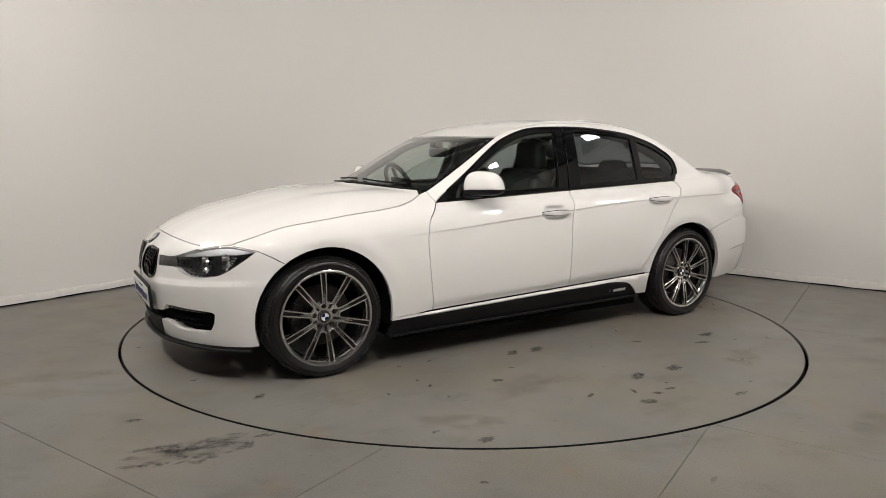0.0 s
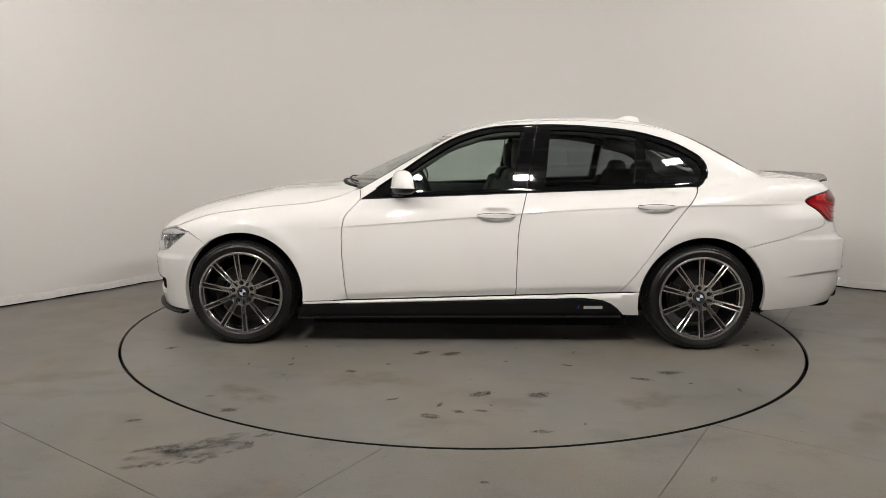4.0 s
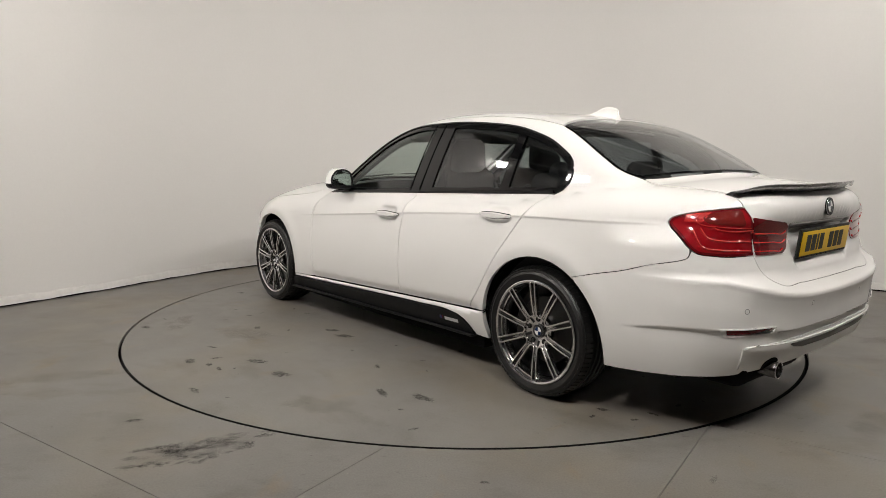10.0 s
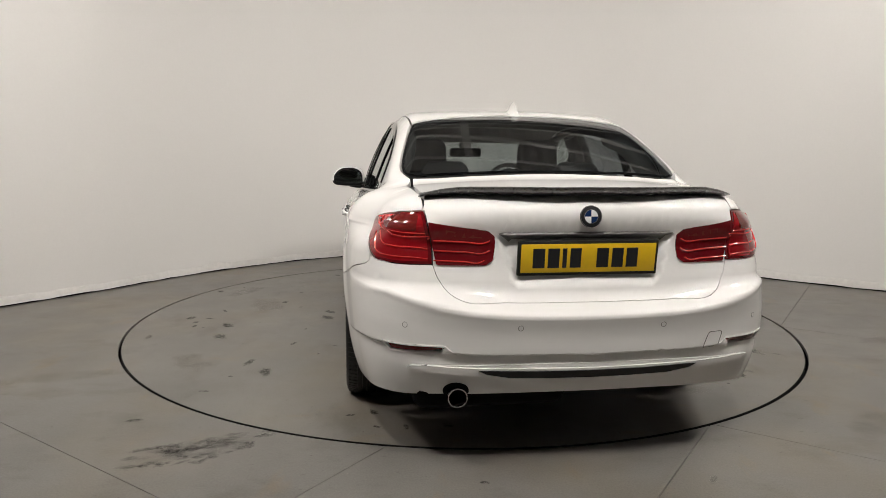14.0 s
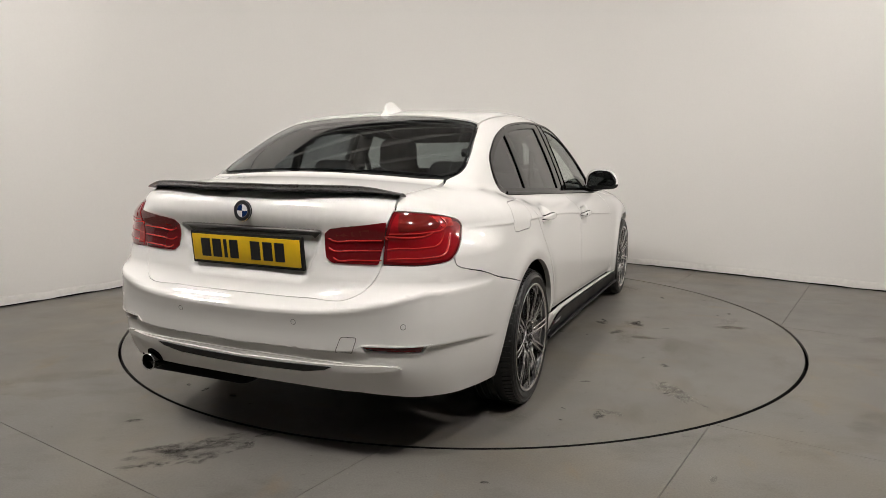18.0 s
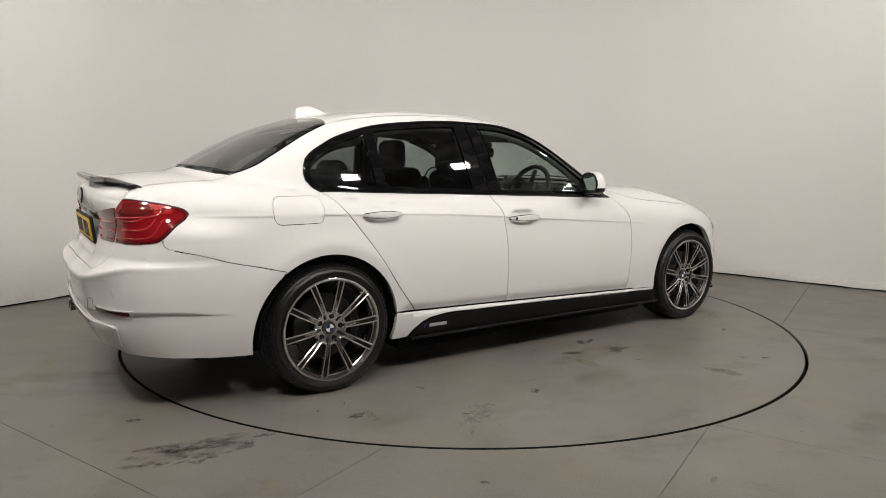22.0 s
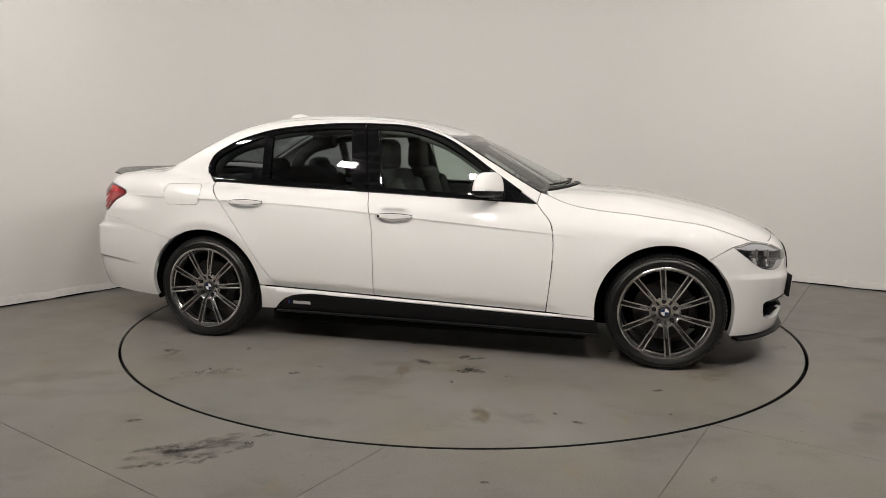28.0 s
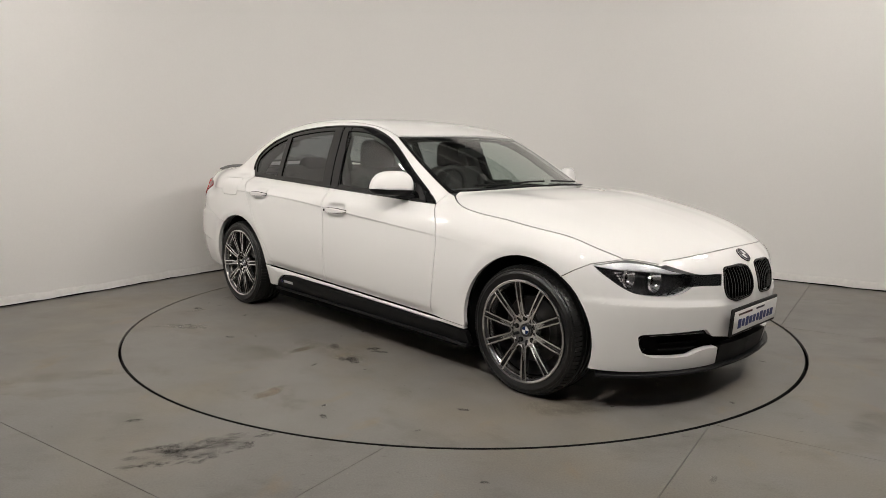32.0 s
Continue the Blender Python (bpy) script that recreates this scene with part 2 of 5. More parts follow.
def lathe(bm, rows, n=48, axis="y", at=(0, 0, 0), close=False):
    """Turns rows of (radius, along) round an axis."""
    rings = []
    for r, h in rows:
        ring = []
        for i in range(n):
            a = 2 * math.pi * i / n
            c, s = r * math.cos(a), r * math.sin(a)
            co = {"y": (c, h, s), "z": (c, s, h), "x": (h, c, s)}[axis]
            ring.append(bm.verts.new(Vector(co) + Vector(at)))
        rings.append(ring)
    pairs = list(zip(rings, rings[1:])) + ([(rings[-1], rings[0])] if close else [])
    for a, b in pairs:
        for i in range(n):
            j = (i + 1) % n
            bm.faces.new((a[i], a[j], b[j], b[i]))
    return rings


def sweep(bm, path, half_w, half_h, up=(0, 0, 1), closed=False):
    """A bar of rectangular section with chamfered corners along a path."""
    pts = [Vector(p) for p in path]
    rings, n = [], len(pts)
    for i, p in enumerate(pts):
        a, b = pts[(i - 1) % n if closed else max(i - 1, 0)], pts[(i + 1) % n if closed else min(i + 1, n - 1)]
        t = (b - a).normalized()
        u = Vector(up)
        s = t.cross(u).normalized()
        u = s.cross(t).normalized()
        w, h = (half_w(i / (n - 1)) if callable(half_w) else half_w), (half_h(i / (n - 1)) if callable(half_h) else half_h)
        c = min(w, h) * .4
        rings.append([bm.verts.new(p + s * x + u * y) for x, y in
                      ((w, -h + c), (w, h - c), (w - c, h), (-w + c, h), (-w, h - c), (-w, -h + c), (-w + c, -h), (w - c, -h))])
    for i in range(n if closed else n - 1):
        a, b = rings[i], rings[(i + 1) % n]
        for k in range(8):
            bm.faces.new((a[k], a[(k + 1) % 8], b[(k + 1) % 8], b[k]))
    if not closed:
        bm.faces.new(rings[0][::-1])
        bm.faces.new(rings[-1])
    bmesh.ops.recalc_face_normals(bm, faces=bm.faces[:])


def tube(bm, path, r, n=10, closed=False):
    pts = [Vector(p) for p in path]
    rings, m = [], len(pts)
    ref = Vector((0.31, 0.17, 0.93)).normalized()
    for i, p in enumerate(pts):
        a, b = pts[(i - 1) % m if closed else max(i - 1, 0)], pts[(i + 1) % m if closed else min(i + 1, m - 1)]
        t = (b - a).normalized()
        s = t.cross(ref).normalized()
        u = s.cross(t)
        rr = r(i / (m - 1)) if callable(r) else r
        rings.append([bm.verts.new(p + (s * math.cos(2 * math.pi * k / n) + u * math.sin(2 * math.pi * k / n)) * rr) for k in range(n)])
    for i in range(m if closed else m - 1):
        a, b = rings[i], rings[(i + 1) % m]
        for k in range(n):
            bm.faces.new((a[k], a[(k + 1) % n], b[(k + 1) % n], b[k]))
    if not closed:
        bm.faces.new(rings[0][::-1])
        bm.faces.new(rings[-1])
    bmesh.ops.recalc_face_normals(bm, faces=bm.faces[:])


# ---- flat outlines ----
def resample(poly, step):
    out = []
    p = np.asarray(poly, float)
    for a, b in zip(p, np.roll(p, -1, 0)):
        n = max(1, int(math.ceil(np.linalg.norm(b - a) / step)))
        out += [a + (b - a) * i / n for i in range(n)]
    return np.array(out)


def area(p):
    return .5 * np.sum(p[:, 0] * np.roll(p[:, 1], -1) - p[:, 1] * np.roll(p[:, 0], -1))


def shrink(poly, by):
    """Moves an outline inwards."""
    p = np.asarray(poly, float)
    if area(p) < 0:
        p = p[::-1]
    keep = np.linalg.norm(p - np.roll(p, 1, 0), axis=1) > 1e-5
    p = p[keep]
    d = np.roll(p, -1, 0) - p
    d /= np.linalg.norm(d, axis=1, keepdims=True)
    n = np.stack([-d[:, 1], d[:, 0]], 1)
    n0 = np.roll(n, 1, 0)
    k = np.maximum(1 + np.sum(n * n0, 1), .35)
    return p + by * (n + n0) / k[:, None]


def inside(poly, q):
    r = np.zeros(len(q), bool)
    for a, b in zip(poly, np.roll(poly, -1, 0)):
        c = (a[1] > q[:, 1]) != (b[1] > q[:, 1])
        with np.errstate(divide="ignore", invalid="ignore"):
            x = (b[0] - a[0]) * (q[:, 1] - a[1]) / (b[1] - a[1]) + a[0]
        r ^= c & (q[:, 0] < x)
    return r


def clip(poly, a, b, c):
    """The part of an outline where a * x + b * y <= c."""
    p, out = np.asarray(poly, float), []
    f = p @ np.array([a, b]) - c
    for i in range(len(p)):
        j = (i + 1) % len(p)
        if f[i] <= 0:
            out.append(p[i])
        if f[i] * f[j] < 0:
            out.append(p[i] + (p[j] - p[i]) * f[i] / (f[i] - f[j]))
    return np.array(out)


def rounded(poly, r, n=5):
    """Rounds an outline's corners."""
    p, out = np.asarray(poly, float), []
    for i in range(len(p)):
        a, b, c = p[i - 1], p[i], p[(i + 1) % len(p)]
        u, v = (a - b), (c - b)
        k = min(r, .45 * np.linalg.norm(u), .45 * np.linalg.norm(v))
        s, e = b + u / np.linalg.norm(u) * k, b + v / np.linalg.norm(v) * k
        out += [(1 - t) ** 2 * s + 2 * t * (1 - t) * b + t * t * e for t in np.linspace(0, 1, n)]
    return np.array(out)


def arc(cx, cy, r, a0, a1, n=28):
    return [(cx + r * math.cos(radians(a)), cy + r * math.sin(radians(a))) for a in np.linspace(a0, a1, n)]


def triangles(outer, holes, step, extra=None):
    """Fills an outline with even triangles, leaving out the holes."""
    rings = [resample(outer, step)] + [resample(h, step * .7) for h in holes]
    pts, edges = [], []
    for ring in rings:
        k = len(pts)
        pts += list(ring)
        edges += [(k + i, k + (i + 1) % len(ring)) for i in range(len(ring))]
    lo, hi = rings[0].min(0), rings[0].max(0)
    nx, ny = int((hi[0] - lo[0]) / step) + 1, int((hi[1] - lo[1]) / (step * .87)) + 1
    grid = np.array([(lo[0] + (i + .5 * (j % 2)) * step, lo[1] + j * step * .87) for j in range(ny + 1) for i in range(nx + 1)])
    ok = inside(rings[0], grid)
    for h in rings[1:]:
        ok &= ~inside(h, grid)
    grid = grid[ok]
    edge_pts = np.concatenate(rings)
    if extra is not None and len(extra):
        extra = extra[inside(rings[0], extra)]
        far = np.array([np.min(np.linalg.norm(edge_pts - q, axis=1)) > .004 for q in extra], bool)
        extra = extra[far]
        for h in rings[1:]:
            extra = extra[~inside(h, extra)]
        edge_pts = np.concatenate([edge_pts, extra])
        pts += list(extra)
    if len(grid):
        near = np.empty(len(grid))
        for i in range(0, len(grid), 500):
            near[i:i + 500] = np.min(np.linalg.norm(grid[i:i + 500, None] - edge_pts[None], axis=2), 1)
        grid = grid[near > step * .5]
    v, _, f, _, _, _ = delaunay_2d_cdt([Vector(p) for p in pts] + [Vector(p) for p in grid], edges, [], 0, 1e-6)
    v = np.array([tuple(p) for p in v])
    f = np.array([t for t in f if len(t) == 3])
    c = v[f].mean(1)
    ok = inside(rings[0], c)
    for h in rings[1:]:
        ok &= ~inside(h, c)
    return v, f[ok]


def panel(name, view, outer, mat, parent, holes=(), label="", step=.03, gap=.0025, depth=.026, lift=0.0, relief=None, extra=None):
    """A panel of bodywork: an outline laid on the body's surface, with edges turned inwards."""
    to, back = view
    outer = shrink(outer, gap)
    v2, f = triangles(outer, holes, step, extra)
    used = np.unique(f)
    remap = np.full(len(v2), -1)
    remap[used] = np.arange(len(used))
    v2, f = v2[used], remap[f]
    p = to(v2)
    n = outward(p)
    p = p + n * lift
    if relief is not None:
        p = p + n * relief(p)[:, None]
    a, b, c = p[f[:, 0]], p[f[:, 1]], p[f[:, 2]]
    flip = np.sum(np.cross(b - a, c - a) * n[f].mean(1), 1) < 0
    f[flip] = f[flip][:, ::-1]
    count = {}
    for t in f:
        for i in range(3):
            e = (t[i], t[(i + 1) % 3])
            count[e] = 1
    rim = [e for e in count if (e[1], e[0]) not in count]
    verts, faces = list(p), [tuple(t) for t in f]
    normals = list(n)
    top, low = {}, {}
    for e in rim:
        for k in e:
            if k not in top:
                top[k] = len(verts)
                verts.append(p[k])
                low[k] = len(verts)
                verts.append(p[k] - n[k] * depth)
                normals += [np.zeros(3), np.zeros(3)]
    for i, j in rim:
        faces.append((top[j], top[i], low[i], low[j]))
    me = bpy.data.meshes.new(name)
    me.from_pydata([tuple(q) for q in verts], [], [tuple(int(k) for k in t) for t in faces])
    me.materials.append(mat)
    me.shade_smooth()
    if relief is None:
        me.normals_split_custom_set_from_vertices([tuple(q) for q in normals])
    ob = new(name, me)
    ob.parent = parent
    return tagged(ob, label)


# ---- the room ----
def structure(ob, label, category):
    return tagged(ob, label, category, kind="structure")


def concrete(name, tone, scale):
    m = bpy.data.materials.new(name)
    m.use_nodes = True
    nt = m.node_tree
    b = nt.nodes["Principled BSDF"]
    co = nt.nodes.new("ShaderNodeTexCoord")

    def noise_at(s, detail, stretch=(1, 1, 1)):
        mp = nt.nodes.new("ShaderNodeMapping")
        mp.inputs["Scale"].default_value = stretch
        nt.links.new(co.outputs["Object"], mp.inputs["Vector"])
        n = nt.nodes.new("ShaderNodeTexNoise")
        n.inputs["Scale"].default_value, n.inputs["Detail"].default_value, n.inputs["Roughness"].default_value = s, detail, .62
        nt.links.new(mp.outputs[0], n.inputs["Vector"])
        return n.outputs["Fac"]

    def ramp(src, *stops):
        r = nt.nodes.new("ShaderNodeValToRGB")
        e = r.color_ramp.elements
        e[0].position, e[0].color = stops[0][0], (*stops[0][1], 1)
        e[1].position, e[1].color = stops[-1][0], (*stops[-1][1], 1)
        for pos, c in stops[1:-1]:
            k = e.new(pos)
            k.color = (*c, 1)
        nt.links.new(src, r.inputs[0])
        return r.outputs[0]

    def mix(mode, fac, a, c):
        x = nt.nodes.new("ShaderNodeMix")
        x.data_type, x.blend_type = "RGBA", mode
        x.inputs[0].default_value = fac
        nt.links.new(a, x.inputs[6])
        nt.links.new(c, x.inputs[7])
        return x.outputs[2]
    base = ramp(noise_at(scale, 6), (.3, tuple(.86 * t for t in tone)), (.5, tone), (.7, tuple(1.13 * t for t in tone)))
    stains = ramp(noise_at(2.3, 7, (1, 1.7, 1)), (.54, (1, 1, 1)), (.64, (.88, .87, .85)), (.74, (.78, .765, .74)))
    spots = ramp(noise_at(15.0, 5, (1, 1.9, 1)), (.66, (1, 1, 1)), (.71, (.68, .67, .65)))
    rust = ramp(noise_at(3.1, 5, (1.6, .7, 1)), (.6, (1, 1, 1)), (.72, (1.12, .98, .80)))
    speck = ramp(noise_at(130, 3), (.3, (.88, .88, .88)), (.7, (1.08, 1.08, 1.08)))
    chips = ramp(noise_at(34, 3, (1, 2.4, 1)), (.70, (1, 1, 1)), (.73, (.50, .48, .45)))
    pale = ramp(noise_at(48, 2, (1, 1.6, 1)), (.725, (1, 1, 1)), (.75, (1.35, 1.33, 1.28)))
    warm = ramp(noise_at(.9, 3), (.46, (1, 1, 1)), (.66, (1.07, 1.0, .88)))
    c = mix("MULTIPLY", 1, base, stains)
    for layer in (chips, pale, warm):
        c = mix("MULTIPLY", 1, c, layer)
    c = mix("MULTIPLY", .9, c, spots)
    c = mix("MULTIPLY", .8, c, rust)
    c = mix("MULTIPLY", 1, c, speck)
    nt.links.new(c, b.inputs["Base Color"])
    b.inputs["Specular IOR Level"].default_value = .35
    rr = nt.nodes.new("ShaderNodeMapRange")
    rr.inputs["To Min"].default_value, rr.inputs["To Max"].default_value = .30, .50
    nt.links.new(noise_at(4, 6), rr.inputs["Value"])
    nt.links.new(rr.outputs[0], b.inputs["Roughness"])
    bp = nt.nodes.new("ShaderNodeBump")
    bp.inputs["Strength"].default_value, bp.inputs["Distance"].default_value = .12, .004
    nt.links.new(noise_at(70, 6), bp.inputs["Height"])
    nt.links.new(bp.outputs[0], b.inputs["Normal"])
    return m


CONCRETE = concrete("painted_concrete", (.191, .181, .167), 1.1)
TABLE_TOP = concrete("turntable_paint", (.190, .180, .166), 1.3)
RING, DISC = 2.268, 2.253

# black for the turntable's side, so the gap round it stays dark
TABLE_EDGE = grain(material("edge_steel", (.007, .007, .007), .8, Specular_IOR_Level=.12), 60, .05, .1, .3)
SKIRTING = grain(material("scuffed_paint", (.74, .72, .69), .6), 25, .06, .15, .10, 3)

# base sheet, dark, under the joints and the gap
bm = bmesh.new()
bmesh.ops.create_grid(bm, x_segments=1, y_segments=1, size=9, matrix=Matrix.Translation((0, 1, -.10)))
floor = structure(part("floor", bm, DARK), "grey painted concrete floor with saw-cut joints and stains", "floor")

WALL_LINE = [(-4.55, -1.9), (-3.95, -.65), (-3.47, .06), (-3.0, .77), (-2.71, 1.29), (-2.33, 1.82), (-1.6, 2.55), (-.75, 3.0), (.2, 3.12), (1.1, 2.92), (1.98, 2.38), (2.73, 1.83), (3.44, 1.3), (3.78, 1.07), (4.5, .45), (5.1, -.6), (5.5, -2.2)]
WALL_TOP = 3.7


def wall_path(n=10):
    p = np.array(WALL_LINE)
    s = np.concatenate([[0], np.cumsum(np.linalg.norm(np.diff(p, axis=0), axis=1))])
    fx, fy = curve(*zip(s, p[:, 0])), curve(*zip(s, p[:, 1]))
    u = np.linspace(0, s[-1], n * len(p))
    return np.stack([fx(u), fy(u)], 1)


path = wall_path()
d = np.gradient(path, axis=0)
d /= np.linalg.norm(d, axis=1, keepdims=True)
out = np.stack([-d[:, 1], d[:, 0]], 1)
verts, faces = [], []
for i, (p, o) in enumerate(zip(path, out)):
    for q, z in ((p, .014), (p, WALL_TOP), (p + o * .12, WALL_TOP), (p + o * .12, .014)):
        verts.append((q[0], q[1], z))
for i in range(len(path) - 1):
    for k in range(4):
        a, b = 4 * i + k, 4 * i + (k + 1) % 4
        faces.append((a, b, b + 4, a + 4))
wall_back = structure(mesh_from("wall_back", verts, faces, WALL_PAINT), "white painted wall curving round behind the turntable", "wall")
# unseen walls added to close the hall, greyed to cut their bounced light
HALL_PAINT = grain(material("hall_wall", (.33, .325, .32), .8), 40, .03, .1, .06, .7)
for name, size, at in (("wall_front", (11.7, .12, 4.6), (.25, -6.86, 2.3)), ("wall_left", (.12, 4.9, 4.6), (-5.66, -4.35, 2.3)), ("wall_right", (.12, 4.6, 4.6), (6.16, -4.5, 2.3)),
                       ("wall_return_left", (.92, .10, 4.6), (-5.14, -1.86, 2.3)), ("wall_return_right", (.46, .10, 4.6), (5.86, -2.15, 2.3))):
    bm = bmesh.new()
    box(bm, size, at, .004, 1)
    structure(part(name, bm, HALL_PAINT), "plain grey hall wall, added unseen behind the camera", "wall")
# black sheet in the gap under the wall panels, coloured for the shade there
verts, faces = [], []
for p, o in zip(path, out):
    for q, z in ((p + o * .012, -.09), (p + o * .012, .02)):
        verts.append((q[0], q[1], z))
faces = [(2 * i, 2 * i + 1, 2 * i + 3, 2 * i + 2) for i in range(len(path) - 1)]
structure(mesh_from("trim", verts, faces, DARK), "black sheet for the shade in the gap along the foot of the wall", "trim")

# lumpy painted strip at the foot of the wall
def resample_open(p, step):
    s = np.concatenate([[0], np.cumsum(np.linalg.norm(np.diff(p, axis=0), axis=1))])
    u = np.linspace(0, s[-1], int(s[-1] / step) + 1)
    return np.stack([np.interp(u, s, p[:, k]) for k in (0, 1)], 1)


verts, faces = [], []
fine = resample_open(path, .05)
slope = np.gradient(fine, axis=0)
slope /= np.linalg.norm(slope, axis=1, keepdims=True)
path, out = fine, np.stack([-slope[:, 1], slope[:, 0]], 1)
for p, o in zip(path, out):
    w = [noise.noise((q * p[0], q * p[1], 7 + q)) for q in (1.1, 4.0, 11.0)]
    low = .011 + .010 * max(w[1] + .5 * w[2], -.3)
    fat = .008 + .007 * w[1] + .004 * w[2]
    high = .064 + .016 * w[0] + .012 * w[1] + .006 * w[2]
    for q, z in ((p - o * .003, low), (p - o * (fat + .004), low + .002), (p - o * fat, .45 * high), (p - o * .8 * fat, high), (p + o * .001, high + .012)):
        verts.append((q[0], q[1], z))
for i in range(len(path) - 1):
    for k in range(4):
        a, b = 5 * i + k, 5 * i + k + 1
        faces.append((a, b, b + 5, a + 5))
structure(mesh_from("baseboard", verts, faces, SKIRTING), "scuffed white skirting strip along the wall", "baseboard")

# ceiling: dark corrugated roof on purlins
CEIL_Z = 4.6
ROOF_SHEET = grain(material("roof_sheet", (.42, .42, .41), .6, .2), 20, .02, .1, .15)
bm = bmesh.new()
n = 120
rows = [[bm.verts.new((-6.5 + 13 * i / n, y, CEIL_Z + (.04 if i % 4 in (1, 2) else 0))) for i in range(n + 1)] for y in (-7.2, 5.2)]
for i in range(n):
    bm.faces.new((rows[0][i], rows[1][i], rows[1][i + 1], rows[0][i + 1]))
sheets = len(bm.faces)
for y in np.arange(-6.4, 5.0, .95):
    box(bm, (13, .07, .14), (0, y, CEIL_Z - .09))
for x in (-4, 0, 4):
    box(bm, (.12, 12.4, .2), (x, -1, CEIL_Z - .26))
for i, f in enumerate(bm.faces):
    f.material_index = int(i >= sheets)
roof_ob = structure(part("ceiling", bm, ROOF_SHEET, smooth=False), "grey corrugated metal roof with pale steel purlins", "ceiling")
roof_ob.data.materials.append(grain(material("purlin_steel", (.62, .62, .60), .5), 30, .02, .1, .08))

def glow(power):
    m = bpy.data.materials.new("lamp_diffuser")
    m.use_nodes = True
    nodes = m.node_tree.nodes
    em = nodes.new("ShaderNodeEmission")
    em.inputs[0].default_value, em.inputs[1].default_value = LAMP_COLOUR, LAMP_STRENGTH * power
    m.node_tree.links.new(em.outputs[0], nodes["Material Output"].inputs["Surface"])
    return m


POWERS = ((3.6, .50), (3.3, .86), (2, 1.10), (0, 1.46))
GLOWS = [(x, glow(p)) for x, p in POWERS]
LAMP_METAL = grain(material("lamp_housing", (.6, .6, .6), .5), 80, .02, .1, .05)


def floodlight(at, diffuser):
    """A small rectangular LED floodlight on the ring rail, aimed at the car."""
    top = new("floodlight")
    bm = bmesh.new()
    box(bm, (.29, .21, .06), (0, 0, -.035), .012)
    for k in range(9):
        box(bm, (.008, .18, .035), (-.116 + .029 * k, 0, -.078), 0)
    part("housing", bm, LAMP_METAL, top)
    bm = bmesh.new()
    box(bm, (.225, .15, .008), (0, 0, 0), .002)
    part("diffuser", bm, diffuser, top, "glowing white LED face")
    bm = bmesh.new()
    sweep(bm, [(-.16, 0, -.03), (-.16, 0, -.13), (.16, 0, -.13), (.16, 0, -.03)], .014, .004, up=(0, 1, 0))
    part("bracket", bm, LAMP_METAL, top)
    # unseen hood, added to cut the spill on the floor below the lamp
    bm = bmesh.new()
    for size, place in (((.265, .006, .05), (0, .088, .02)), ((.265, .006, .05), (0, -.088, .02)), ((.006, .17, .05), (.128, 0, .02)), ((.006, .17, .05), (-.128, 0, .02))):
        box(bm, size, place)
    part("visor", bm, LAMP_METAL, top, smooth=False)
    m = look(at, LAMP_AIM) @ pose(0, 0, 0, 0, 180, 0)
    bm = bmesh.new()
    tube(bm, [m @ Vector((0, 0, -.12)), Vector((at[0], at[1], RAIL_Z))], .012, 8)
    part("hanger", bm, LAMP_METAL, top, m=m.inverted())
    top.matrix_basis = m
    return tagged(top, "bright rectangular LED floodlight on a ring rail", "floodlight", "studio floodlights")


for at in LAMPS:
    floodlight(at, next(m for x, m in GLOWS if abs(at[0]) > x))
bm = bmesh.new()
tube(bm, [(RAIL_R * math.cos(a), -.05 + RAIL_R * math.sin(a), RAIL_Z) for a in np.linspace(radians(184), radians(365), 60)], .03, 8)
for a in (190, 232, 270, 308, 358):
    x, y = RAIL_R * math.cos(radians(a)), -.05 + RAIL_R * math.sin(radians(a))
    tube(bm, [(x, y, RAIL_Z), (x, y, CEIL_Z + .01)], .012, 8)
structure(part("lighting_rail", bm, LAMP_METAL), "curved steel rail that carries the floodlights", "rail")

# floor slabs between saw-cut joints, with the round opening for the turntable
J = np.array((.535, .845))
K = np.array((.845, -.535))
SHIFT = .002  # the opening lies a little off the turntable's axis
ring_hole = np.array(arc(SHIFT, 0, RING, 0, 360, 145)[:-1])
